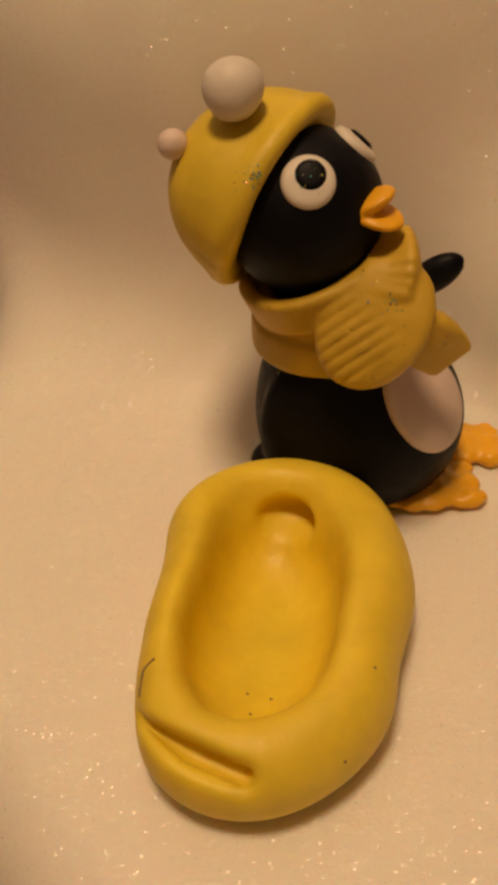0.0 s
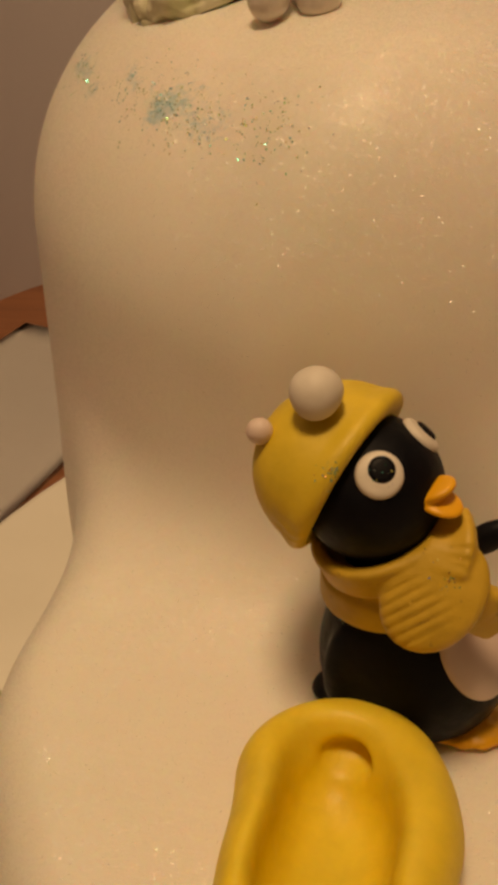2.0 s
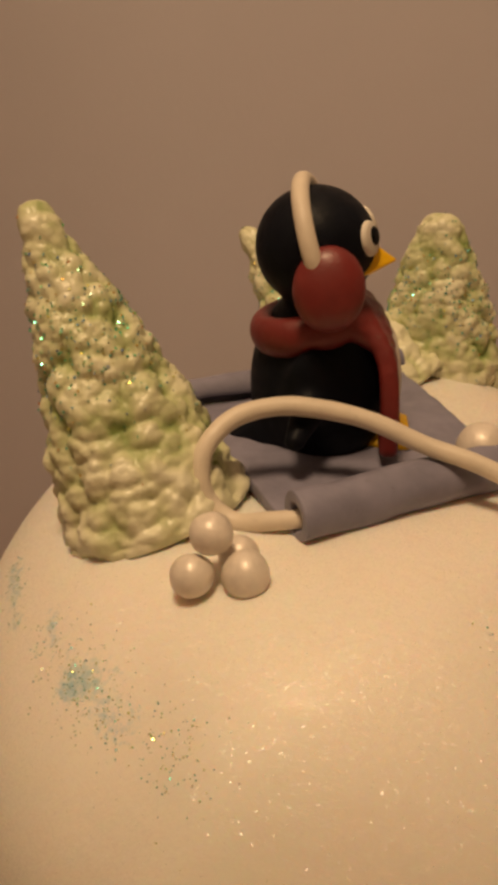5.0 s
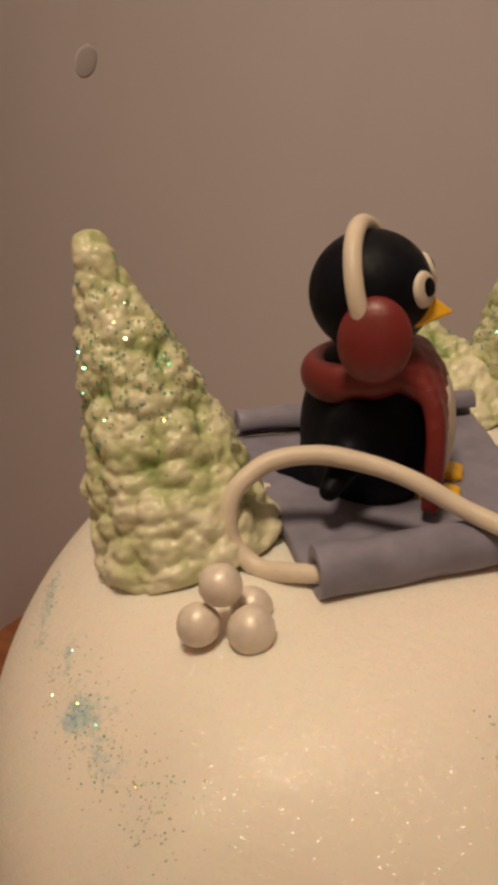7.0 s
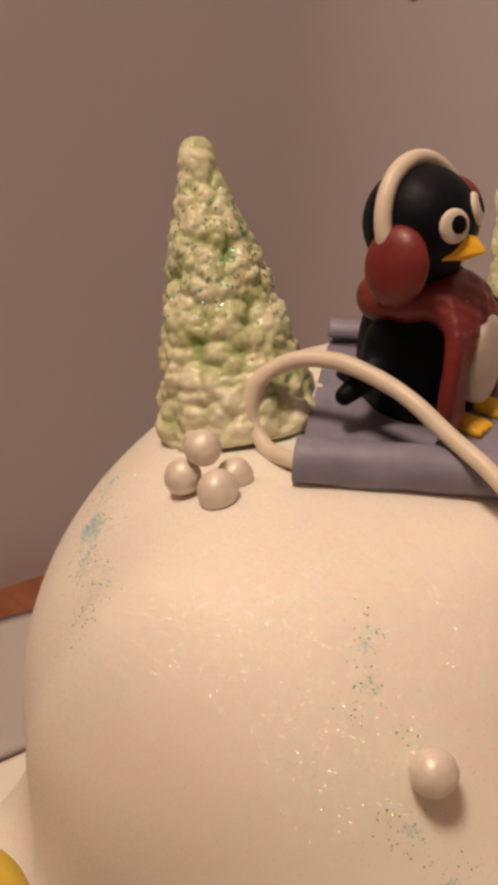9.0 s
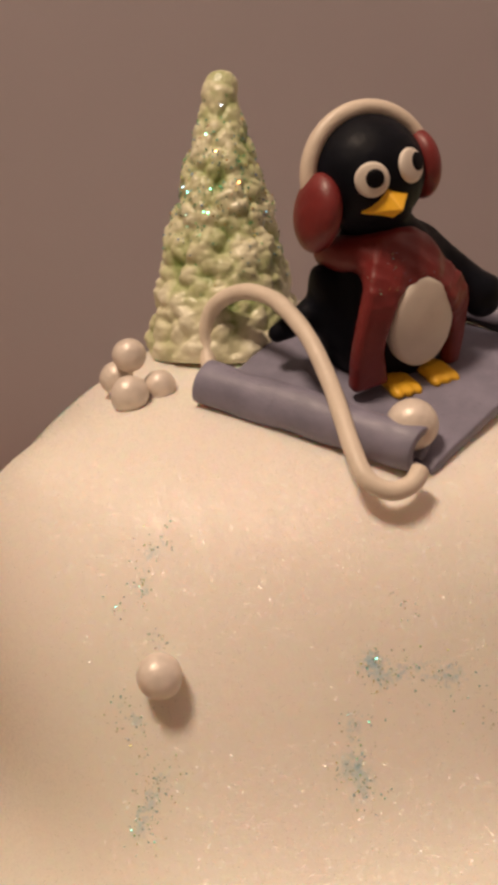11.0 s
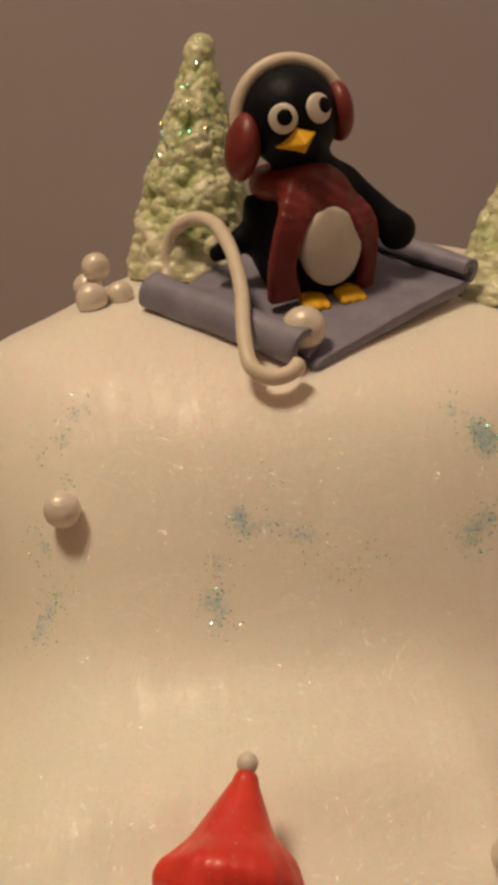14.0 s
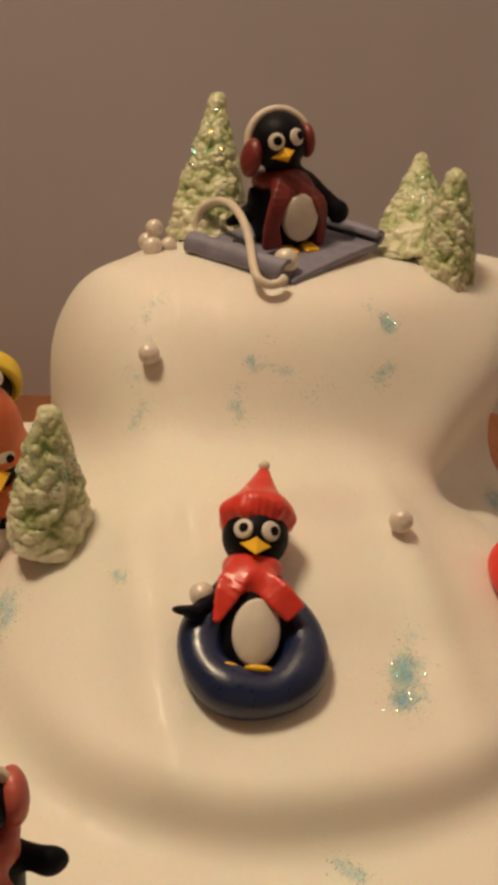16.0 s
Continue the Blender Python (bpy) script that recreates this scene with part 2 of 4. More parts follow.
def cuff(p, c, axis, big, thick, half, flare):
    """A flat band wound about axis, half high above and below c; flare widens it upwards."""
    q = p - vec(*c)
    n = vec(*axis)
    n = n / np.linalg.norm(n)
    h = q @ n
    rad = np.sqrt(np.maximum((q * q).sum(-1) - h * h, 0))
    return smax(np.abs(rad - big - flare * h) - thick, np.abs(h) - half, 0.0010)


def slab(p, pts, side, width, thick):
    """A soft flat strap along pts; side: the way across it."""
    best = np.full(p.shape[:-1], 9.0)
    s = vec(*side)
    s = s / np.linalg.norm(s)
    if not isinstance(width, (list, tuple)):
        width = [width] * len(pts)
    q = np.array([(*c, w) for c, w in zip(pts, width)], float)
    q = np.concatenate([[2 * q[0] - q[1]], q, [2 * q[-1] - q[-2]]])
    fine = [0.5 * (2 * b + (c - a) * t + (2 * a - 5 * b + 4 * c - d) * t ** 2 + (3 * b - a - 3 * c + d) * t ** 3) for a, b, c, d in zip(q, q[1:], q[2:], q[3:]) for t in (0, 0.25, 0.5, 0.75)] + [q[-2]]
    pts, width = [f[:3] for f in fine], [f[3] for f in fine]
    n = len(pts) - 1
    for i in range(n):
        a, b = vec(*pts[i]), vec(*pts[i + 1])
        w0, w1 = width[i], width[i + 1]
        d = b - a
        length = np.linalg.norm(d)
        d = d / length
        s2 = s - (s @ d) * d
        s2 = s2 / np.linalg.norm(s2)
        up = np.cross(d, s2)
        q = p - a
        along, across, off = q @ d, q @ s2, q @ up
        w = w0 + (w1 - w0) * np.clip(along / length, 0, 1)
        box = np.stack([np.abs(along - length / 2) - length / 2 - (0.5 * thick if 0 < i < n - 1 else 0.0), np.abs(across) - w + thick, np.abs(off) - thick * 0.35], -1)
        dist = np.linalg.norm(np.maximum(box, 0), axis=-1) + np.minimum(box.max(-1), 0) - thick * 0.65
        best = np.minimum(best, dist)
    return best


def smin(a, b, k):
    h = np.clip(0.5 + 0.5 * (b - a) / k, 0, 1)
    return b + (a - b) * h - k * h * (1 - h)


def smax(a, b, k):
    return -smin(-a, -b, k)


def skin(field, lo, hi, step):
    """Vertices and faces of the surface where the field is zero."""
    lo, hi = vec(*lo), vec(*hi)
    axes = [np.arange(lo[i], hi[i] + step, step) for i in range(3)]
    v = np.empty([len(a) for a in axes])
    gy, gz = np.meshgrid(axes[1], axes[2], indexing="ij")
    for i, x in enumerate(axes[0]):
        v[i] = field(np.stack([np.full_like(gy, x), gy, gz], -1))
    s = v < 0
    shape = np.array(v.shape) - 1
    total, count = np.zeros((*shape, 3)), np.zeros(shape)
    for ax in range(3):
        o1, o2 = [i for i in range(3) if i != ax]
        a = np.moveaxis(v, ax, 0)
        f = a[:-1] / np.where(np.abs(a[:-1] - a[1:]) < 1e-12, 1e-12, a[:-1] - a[1:])
        cross = (a[:-1] < 0) != (a[1:] < 0)
        f, cross = np.moveaxis(f, 0, ax), np.moveaxis(cross, 0, ax)
        for d1 in (0, 1):
            for d2 in (0, 1):
                sl = [slice(None)] * 3
                sl[o1] = slice(d1, d1 + shape[o1])
                sl[o2] = slice(d2, d2 + shape[o2])
                c = cross[tuple(sl)]
                count += c
                total[..., ax] += np.where(c, f[tuple(sl)], 0)
                total[..., o1] += c * d1
                total[..., o2] += c * d2
    on = count > 0
    cells = np.argwhere(on)
    verts = lo + step * (cells + total[on] / count[on][:, None])
    number = np.full(tuple(shape), -1)
    number[on] = np.arange(len(cells))
    faces = []
    for ax in range(3):
        o1, o2 = [i for i in range(3) if i != ax]
        a, b = np.moveaxis(s, ax, 0)[:-1], np.moveaxis(s, ax, 0)[1:]
        for flip, which in ((False, a & ~b), (True, b & ~a)):
            w = np.argwhere(which)
            w = w[(w[:, 1] > 0) & (w[:, 2] > 0) & (w[:, 1] < shape[o1]) & (w[:, 2] < shape[o2])]
            quad = []
            for d1, d2 in ((-1, -1), (0, -1), (0, 0), (-1, 0)):
                ix = np.empty((len(w), 3), int)
                ix[:, ax], ix[:, o1], ix[:, o2] = w[:, 0], w[:, 1] + d1, w[:, 2] + d2
                quad.append(number[tuple(ix.T)])
            q = np.stack(quad, 1)
            if flip != (ax == 1):
                q = q[:, ::-1]
            faces.append(q)
    faces = np.concatenate(faces)
    e = step * 0.2
    for _ in range(3):
        g = np.stack([(field(verts + e * np.eye(3)[i]) - field(verts - e * np.eye(3)[i])) / (2 * e) for i in range(3)], -1)
        gg = (g * g).sum(-1)
        move = (field(verts) / np.maximum(gg, 0.05))[:, None] * g
        verts = verts - np.clip(move, -step * 0.5, step * 0.5)
    return verts, faces[(faces >= 0).all(1)]


def relax(verts, faces, times):
    """Irons out creases: each vertex drifts to the middle of its neighbours, then back out a little."""
    e = np.concatenate([faces[:, [i, (i + 1) % 4]] for i in range(4)])
    e = np.unique(np.sort(e, 1), axis=0)
    n = np.bincount(e.ravel(), minlength=len(verts)).astype(float)
    for k in range(times):
        for step in (0.5, -0.52):
            s = np.stack([np.bincount(e[:, 0], verts[e[:, 1], i], len(verts)) + np.bincount(e[:, 1], verts[e[:, 0], i], len(verts)) for i in range(3)], 1)
            verts = verts + step * (s / np.maximum(n, 1)[:, None] - verts)
    return verts


def soften(verts, faces, times, weight):
    """Melts the form where weight is 1."""
    e = np.concatenate([faces[:, [i, (i + 1) % 4]] for i in range(4)])
    e = np.unique(np.sort(e, 1), axis=0)
    n = np.maximum(np.bincount(e.ravel(), minlength=len(verts)), 1)[:, None]
    for k in range(times):
        s = np.stack([np.bincount(e[:, 0], verts[e[:, 1], i], len(verts)) + np.bincount(e[:, 1], verts[e[:, 0], i], len(verts)) for i in range(3)], 1)
        verts = verts + 0.5 * weight[:, None] * (s / n - verts)
    return verts


def mesh_of(name, pieces):
    """One mesh out of (vertices, faces, material) pieces."""
    verts, faces, mats, index = [], [], [], []
    base = 0
    for v, f, m in pieces:
        if m not in mats:
            mats.append(m)
        verts.append(v)
        faces += [[int(i) + base for i in face] for face in f]
        index += [mats.index(m)] * len(f)
        base += len(v)
    me = bpy.data.meshes.new(name)
    me.from_pydata(np.concatenate(verts).tolist(), [], faces)
    for m in mats:
        me.materials.append(m)
    me.polygons.foreach_set("material_index", index)
    me.polygons.foreach_set("use_smooth", [True] * len(index))
    me.update()
    return me


def part(name, bm, mat, parent, label="", smooth=True):
    """Links a bmesh (or a ready mesh) as one object under parent."""
    if isinstance(bm, bpy.types.Mesh):
        me = bm
    else:
        me = bpy.data.meshes.new(name)
        bm.to_mesh(me)
        bm.free()
        me.polygons.foreach_set("use_smooth", [smooth] * len(me.polygons))
    if mat:
        me.materials.clear()
        me.materials.append(mat)
    ob = new(name, me)
    ob.parent = parent
    if label:
        tagged(ob, label)
    return ob


def sphere_piece(c, r, mat, seg=28):
    """A ball or egg: rings of vertices; r is a radius or three of them."""
    bm = bmesh.new()
    bmesh.ops.create_uvsphere(bm, u_segments=seg, v_segments=seg * 2 // 3, radius=1)
    rr = vec(r, r, r) if isinstance(r, (int, float)) else vec(*r)
    bm.verts.index_update()
    v = np.array([w.co[:] for w in bm.verts]) * rr + vec(*c)
    f = [[w.index for w in g.verts] for g in bm.faces]
    bm.free()
    return v, f


def flakes(rng, places, normals, size, tilt):
    """Little flat glitter flakes lying on a surface."""
    n = len(places)
    nn = normals + rng.normal(0, tilt, (n, 3))
    nn /= np.linalg.norm(nn, axis=1)[:, None]
    t = np.cross(nn, rng.normal(0, 1, (n, 3)))
    t /= np.linalg.norm(t, axis=1)[:, None]
    b = np.cross(nn, t)
    s = (size * rng.uniform(0.6, 1.3, n))[:, None]
    c = places + normals * size * 0.45
    v = np.stack([c + s * t, c + s * b * 0.8, c - s * t, c - s * b * 0.8], 1).reshape(-1, 3)
    f = np.arange(4 * n).reshape(-1, 4)
    return v, f


def face_points(me, rng, n, weigh):
    """n random places on a mesh, with their normals, more where weigh(centres, normals) is larger."""
    k = len(me.polygons)
    cen, nor, area = np.empty(3 * k), np.empty(3 * k), np.empty(k)
    me.polygons.foreach_get("center", cen)
    me.polygons.foreach_get("normal", nor)
    me.polygons.foreach_get("area", area)
    cen, nor = cen.reshape(-1, 3), nor.reshape(-1, 3)
    w = area * weigh(cen, nor)
    pick = rng.choice(k, n, p=w / w.sum())
    off = rng.normal(0, 1, (n, 3))
    off -= (off * nor[pick]).sum(1)[:, None] * nor[pick]
    return cen[pick] + off * np.sqrt(area[pick])[:, None] * 0.3, nor[pick]

# ---- the cake's form: base tier, mound, ramp and slide ----
SLIDE_X = (-0.05, 0.04, 0.055, 0.064, 0.069, 0.076, 0.086, 0.105, 0.123, 0.145, 0.160, 0.168, 0.176, 0.2)
SLIDE_Z = (0.043, 0.043, 0.0428, 0.0424, 0.0412, 0.0368, 0.0345, 0.0280, 0.0190, 0.0125, 0.0100, 0.0080, 0.0050, -0.004)
BASE_Z = -0.006
MID_X, MID_Y, BACK_R, FRONT_R, NEAR_R, FAR_R, POWER = -0.02951, 0.00348, 0.07689, 0.06034, 0.09586, 0.0930, 1.95003
TOP_Z, TOP_BOW, EDGE_R, WAIST, WAIST_Z = 0.09094, 0.00284, 0.0525, -0.01, -0.03182
RAMP_Z, RAMP_FALL, RAMP_NEAR, RAMP_FAR, RAMP_SOFT = 0.06874, 0.63357, 0.07543, 0.054, 0.030


def pillow(dxy, dz, r):
    a, b = dxy + r, dz + r
    return np.sqrt(np.maximum(a, 0) ** 2 + np.maximum(b, 0) ** 2) + np.minimum(np.maximum(a, b), 0) - r


def slide_height(x):
    return sum(np.interp(x + o, SLIDE_X, SLIDE_Z) for o in (-0.005, -0.0025, 0, 0.0025, 0.005)) / 5


def cake_field(p):
    x, y, z = p[..., 0], p[..., 1], p[..., 2]
    waist = 1 - WAIST * np.exp(-(((z - WAIST_Z) / 0.024) ** 2))
    waist = waist - 0.10 * np.exp(-(((z - 0.016) / 0.028) ** 2)) * np.clip((y - 0.01) / 0.04, 0, 1) * np.clip((x + 0.04) / 0.03, 0, 1)
    ax = np.where(x > MID_X, FRONT_R, BACK_R) * waist
    ay = np.where(y > MID_Y, FAR_R, NEAR_R) * waist
    q = (np.abs((x - MID_X) / ax) ** POWER + np.abs((y - MID_Y) / ay) ** POWER + 1e-12) ** (1 / POWER)
    mound = pillow((q - 1) * 0.072, z - TOP_Z + TOP_BOW * (y * y + (x - MID_X) ** 2), EDGE_R)
    ramp_top = (z - (RAMP_Z - RAMP_FALL * x)) * 0.81
    ramp_side = np.maximum(np.maximum(-y - RAMP_NEAR, (y - RAMP_FAR - 0.6 * (z - 0.035) + 0.5 * (x - 0.03)) * 0.8), x - 0.075)
    ramp_side = np.maximum(ramp_side, -0.030 - x)
    ramp = smax(np.maximum(ramp_top, z - TOP_Z + 0.002), ramp_side, np.where(y > 0, 0.024, RAMP_SOFT))
    d = smax(smin(mound, ramp, 0.03), z - 0.0880, 0.010)
    dy = (y + 0.030) / np.where(y > -0.030, 0.112, 0.092)
    across = np.maximum(0, 1 - np.where(dy > 0, 0.80, 0.82) * np.abs(dy) ** 2.2)
    across = across * (1 - 0.5 * np.clip((y - 0.010) / 0.045, 0, 1) * np.clip((0.085 - x) / 0.05, 0, 1))
    bank = 0.0028 * np.exp(-(((np.abs(y + 0.030) - 0.043) / 0.009) ** 2)) * np.clip((x - 0.055) / 0.02, 0, 1) * np.clip((0.165 - x) / 0.03, 0, 1)
    hs = BASE_Z + (slide_height(x) - BASE_Z) * across + bank
    side = ((np.abs((x - 0.070) / 0.098) ** 2.1 + np.abs(dy) ** 2.1 + 1e-12) ** (1 / 2.1) - 1) * 0.09
    slide = smax((z - hs) * 0.9, side, 0.010)
    rad = np.sqrt((x - 0.07) ** 2 + ((y + 0.07) * np.where(y > -0.07, 0.80, 1.0)) ** 2) - 0.166
    base = pillow(rad, z - BASE_Z, 0.014)
    # behind the mound's shoulder the base tier runs in flush with the mound
    base = smax(base, 0.413 * y - 0.91 * x - 0.0440, 0.020)
    return smin(smin(d, base, 0.024), slide, 0.011)

# ---- the setting ----
TABLE_Z, BOARD_Z = -0.088, -0.075


def box(name, lo, hi, mat, kind="structure", bevel=0.0, m=None):
    bm = bmesh.new()
    bmesh.ops.create_cube(bm, size=1)
    for v in bm.verts:
        v.co = Vector([lo[i] + (v.co[i] + 0.5) * (hi[i] - lo[i]) for i in range(3)])
    if bevel:
        bmesh.ops.bevel(bm, geom=bm.edges[:], offset=bevel, segments=2, affect="EDGES", profile=0.7)
    me = bpy.data.meshes.new(name)
    bm.to_mesh(me)
    bm.free()
    me.materials.append(mat)
    ob = new(name, me)
    if m is not None:
        ob.matrix_world = m
    return tagged(ob, kind=kind)


def wall(name, a, b, low, high, thick, mat):
    """An upright wall from a to b, its room side to the right of that way."""
    d = Vector((b[0] - a[0], b[1] - a[1], 0))
    m = Matrix.Translation((a[0], a[1], 0)) @ Matrix.Rotation(math.atan2(d.y, d.x), 4, "Z")
    return box(name, (0, 0, low), (d.length, thick, high), mat, m=m)


def curved_wall(name, a, corner, b, r, low, high, thick, mat):
    """An upright wall from a to b that turns at the corner in a soft curve of radius r."""
    a, corner, b = Vector(a), Vector(corner), Vector(b)
    u, w = (a - corner).normalized(), (b - corner).normalized()
    half = math.acos(u.dot(w)) / 2
    hub = corner + (u + w).normalized() * (r / math.sin(half))
    p0, p1 = corner + u * (r / math.tan(half)), corner + w * (r / math.tan(half))
    a0, a1 = math.atan2(*(p0 - hub).yx), math.atan2(*(p1 - hub).yx)
    turn = (a1 - a0 + math.pi) % (2 * math.pi) - math.pi
    line = [a + (p0 - a) * i / 8 for i in range(8)]
    line += [hub + Vector((math.cos(a0 + turn * i / 40), math.sin(a0 + turn * i / 40))) * r for i in range(41)]
    line += [p1 + (b - p1) * i / 8 for i in range(1, 9)]
    bm = bmesh.new()
    rows = []
    for i, p in enumerate(line):
        d = (line[min(i + 1, len(line) - 1)] - line[max(i - 1, 0)]).normalized()
        out = Vector((-d.y, d.x)) * thick
        rows.append([bm.verts.new((*q, z)) for q, z in ((p, low), (p, high), (p + out, high), (p + out, low))])
    for g, h in zip(rows, rows[1:]):
        for k in range(4):
            bm.faces.new((g[k], h[k], h[(k + 1) % 4], g[(k + 1) % 4]))
    bm.faces.new(rows[0])
    bm.faces.new(rows[-1])
    bmesh.ops.recalc_face_normals(bm, faces=bm.faces[:])
    ob = part(name, bm, mat, None)
    md = ob.modifiers.new("edges", "EDGE_SPLIT")
    md.split_angle = radians(40)
    return tagged(ob, kind="structure")


tagged(curved_wall("wall_back", (-0.310, -0.30), (-0.207, 0.235), (1.40, 0.629), 0.13, TABLE_Z, 1.5, 0.05, WALL), "pale grey painted wall curving round behind the cake", "wall")
# room shell out of view, added to close the space and bounce light
tagged(wall("unseen_wall_left", (-1.20, -1.40), (-1.20, 0.90), -0.8, 1.5, 0.05, ROOM), "unseen plain wall added to bounce the lamp's light", "wall")
tagged(wall("unseen_wall_far", (-1.20, 0.90), (1.40, 0.90), -0.8, 1.5, 0.05, ROOM), "unseen plain wall added to bounce the lamp's light", "wall")
tagged(wall("unseen_wall_right", (1.40, 0.90), (1.40, -1.40), -0.8, 1.5, 0.05, ROOM), "unseen plain wall added to bounce the lamp's light", "wall")
tagged(wall("unseen_wall_front", (1.40, -1.40), (-1.20, -1.40), -0.8, 1.5, 0.05, ROOM), "unseen plain wall added to bounce the lamp's light", "wall")
tagged(box("ceiling", (-1.3, -1.5, 1.5), (1.5, 1.0, 1.56), ROOM), "unseen pale ceiling added to bounce the lamp's light", "ceiling")
tagged(box("floor", (-1.3, -1.5, -0.86), (1.5, 1.0, -0.80), ROOM), "unseen plain floor closing the added room shell", "floor")
table = tagged(box("table", (-0.75, -1.0, TABLE_Z - 0.03), (1.0, 0.6, TABLE_Z), WOOD, kind="", bevel=0.003), "reddish-brown wooden table top", "table")

# the faint grey smudge near the top of the corner, a thin flattened ball
bm = bmesh.new()
bmesh.ops.create_uvsphere(bm, u_segments=16, v_segments=8, radius=1)
for v in bm.verts:
    v.co = Vector((v.co.x * 0.0048 + 0.001 * v.co.z, v.co.y * 0.0004, v.co.z * 0.006))
smudge = part("wall_smudge", bm, SMUDGE_GREY, None)
smudge.matrix_world = Matrix.Translation((-0.2023, 0.2019, 0.1416)) @ Matrix.Rotation(0.971, 4, "Z")
tagged(smudge, "small dull grey smudge on the pale wall", "knob", kind="structure")


def sheet(name, m, w, h):
    """A sheet of paper with a faint wave and a lifted corner."""
    bm = bmesh.new()
    n = 14
    grid = [[bm.verts.new((w * (i / n - 0.5), h * (j / n - 0.5), 0.0006 + 0.0011 * math.sin(i * 0.7) * math.sin(j * 0.5 + 1) + 0.006 * max(0, (i + j) / (2 * n) - 0.85))) for j in range(n + 1)] for i in range(n + 1)]
    for i in range(n):
        for j in range(n):
            bm.faces.new((grid[i][j], grid[i + 1][j], grid[i + 1][j + 1], grid[i][j + 1]))
    bmesh.ops.solidify(bm, geom=bm.faces[:], thickness=0.0003)
    ob = part(name, bm, PAPER, None)
    ob.matrix_world = m
    return ob


paper = sheet("paper_sheet", pose(-0.1770, 0.0540, TABLE_Z + 0.0022, 0, 0, 75), 0.215, 0.073)
tagged(paper, "white paper sheet lying on the wooden table", "paper")

# ---- the cake board and the cake ----
bm = bmesh.new()
profile = [(0.0, -0.0125), (0.224, -0.0125), (0.2268, -0.0115), (0.228, -0.009), (0.228, -0.0035), (0.2268, -0.001), (0.224, 0.0), (0.0, 0.0)]
rings = [[bm.verts.new((r * math.cos(a), r * math.sin(a), z)) for a in (2 * math.pi * k / 96 for k in range(96))] if r else [bm.verts.new((0, 0, z))] for r, z in profile]
for a, b in zip(rings, rings[1:]):
    for k in range(96):
        q = (a[k % len(a)], a[(k + 1) % len(a)], b[(k + 1) % len(b)], b[k % len(b)])
        bm.faces.new(list(dict.fromkeys(q)))
bmesh.ops.recalc_face_normals(bm, faces=bm.faces[:])
board = part("cake_board", bm, BOARD, None)
board.location = (0.07, -0.07, BOARD_Z)
tagged(board, "round cream iced cake board on the table", "cake board")

verts, faces = skin(cake_field, (-0.125, -0.25, -0.0746), (0.25, 0.146, 0.092), 0.0021)
verts = relax(verts, faces, 30)
shoulder = np.clip((0.045 - verts[:, 0]) / 0.015, 0, 1) * np.clip((verts[:, 2] - 0.005) / 0.02, 0, 1) * np.clip((0.086 - verts[:, 2]) / 0.006, 0, 1) * np.clip((0.02 - verts[:, 1]) / 0.03, 0, 1) * np.clip((verts[:, 0] + 0.050) / 0.025, 0, 1)
verts = soften(verts, faces, 100, shoulder)
cake_mesh = mesh_of("cake", [(verts, faces, ICING)])

# patches of blue dust: two ends and a reach, in metres, and how dense
DUST = (
    (-0.0885, -0.0289, 0.0712, -0.0816, -0.0452, 0.0700, 0.0032, 0.95), (-0.0735, -0.0515, 0.0735, -0.0690, -0.0575, 0.0728, 0.0036, 0.75), (-0.0651, -0.0616, 0.0722, -0.0630, -0.0632, 0.0722, 0.0042, 1.25),
    (-0.0690, -0.0575, 0.0728, -0.0546, -0.0700, 0.0719, 0.0062, 0.72), (-0.0546, -0.0700, 0.0719, -0.0440, -0.0770, 0.0725, 0.0062, 0.60),
    (-0.0017, -0.0563, 0.0820, -0.0002, -0.0575, 0.0810, 0.0030, 0.75), (0.0035, -0.0605, 0.0775, 0.0048, -0.0615, 0.0765, 0.0022, 1.0), (0.0047, -0.0659, 0.0742, 0.0050, -0.0659, 0.0738, 0.0016, 1.1), (0.0105, -0.0600, 0.0720, 0.0125, -0.0592, 0.0705, 0.0018, 0.8),
    (0.0165, -0.0670, 0.0618, 0.0185, -0.0662, 0.0600, 0.0028, 0.9), (0.0250, -0.0638, 0.0540, 0.0289, -0.0680, 0.0465, 0.0030, 0.95),
    (0.0240, -0.0265, 0.0675, 0.0262, -0.0252, 0.0652, 0.0028, 0.95), (0.0262, -0.0230, 0.0655, 0.0283, -0.0140, 0.0645, 0.0036, 0.72), (0.0285, -0.0312, 0.0605, 0.0310, -0.0320, 0.0575, 0.0024, 0.85), (0.0330, -0.0336, 0.0545, 0.0352, -0.0328, 0.0520, 0.0034, 1.15),
    (0.0330, -0.0090, 0.0582, 0.0319, -0.0010, 0.0605, 0.0030, 0.5), (0.0190, -0.0195, 0.0750, 0.0200, -0.0185, 0.0740, 0.0020, 0.8),
    (0.0130, 0.0188, 0.0812, 0.0136, 0.0192, 0.0808, 0.0026, 0.8), (0.0165, 0.0235, 0.0775, 0.0186, 0.0262, 0.0755, 0.0034, 1.45),
    (0.0285, 0.0225, 0.0635, 0.0302, 0.0195, 0.0620, 0.0045, 0.95), (0.1205, 0.0032, 0.0197, 0.1290, -0.0003, 0.0165, 0.0036, 1.0), (0.1290, -0.0003, 0.0165, 0.1393, -0.0045, 0.0136, 0.0056, 1.5),
    (0.1750, -0.0324, -0.0054, 0.1795, -0.0270, -0.0060, 0.0030, 1.1), (0.0700, -0.1140, 0.0080, 0.0780, -0.1145, 0.0075, 0.0060, 1.2), (0.0860, -0.0800, 0.0278, 0.0885, -0.0785, 0.0270, 0.0028, 1.2), (0.0129, 0.0804, -0.0058, 0.0180, 0.0780, -0.0058, 0.0060, 1.2),
)


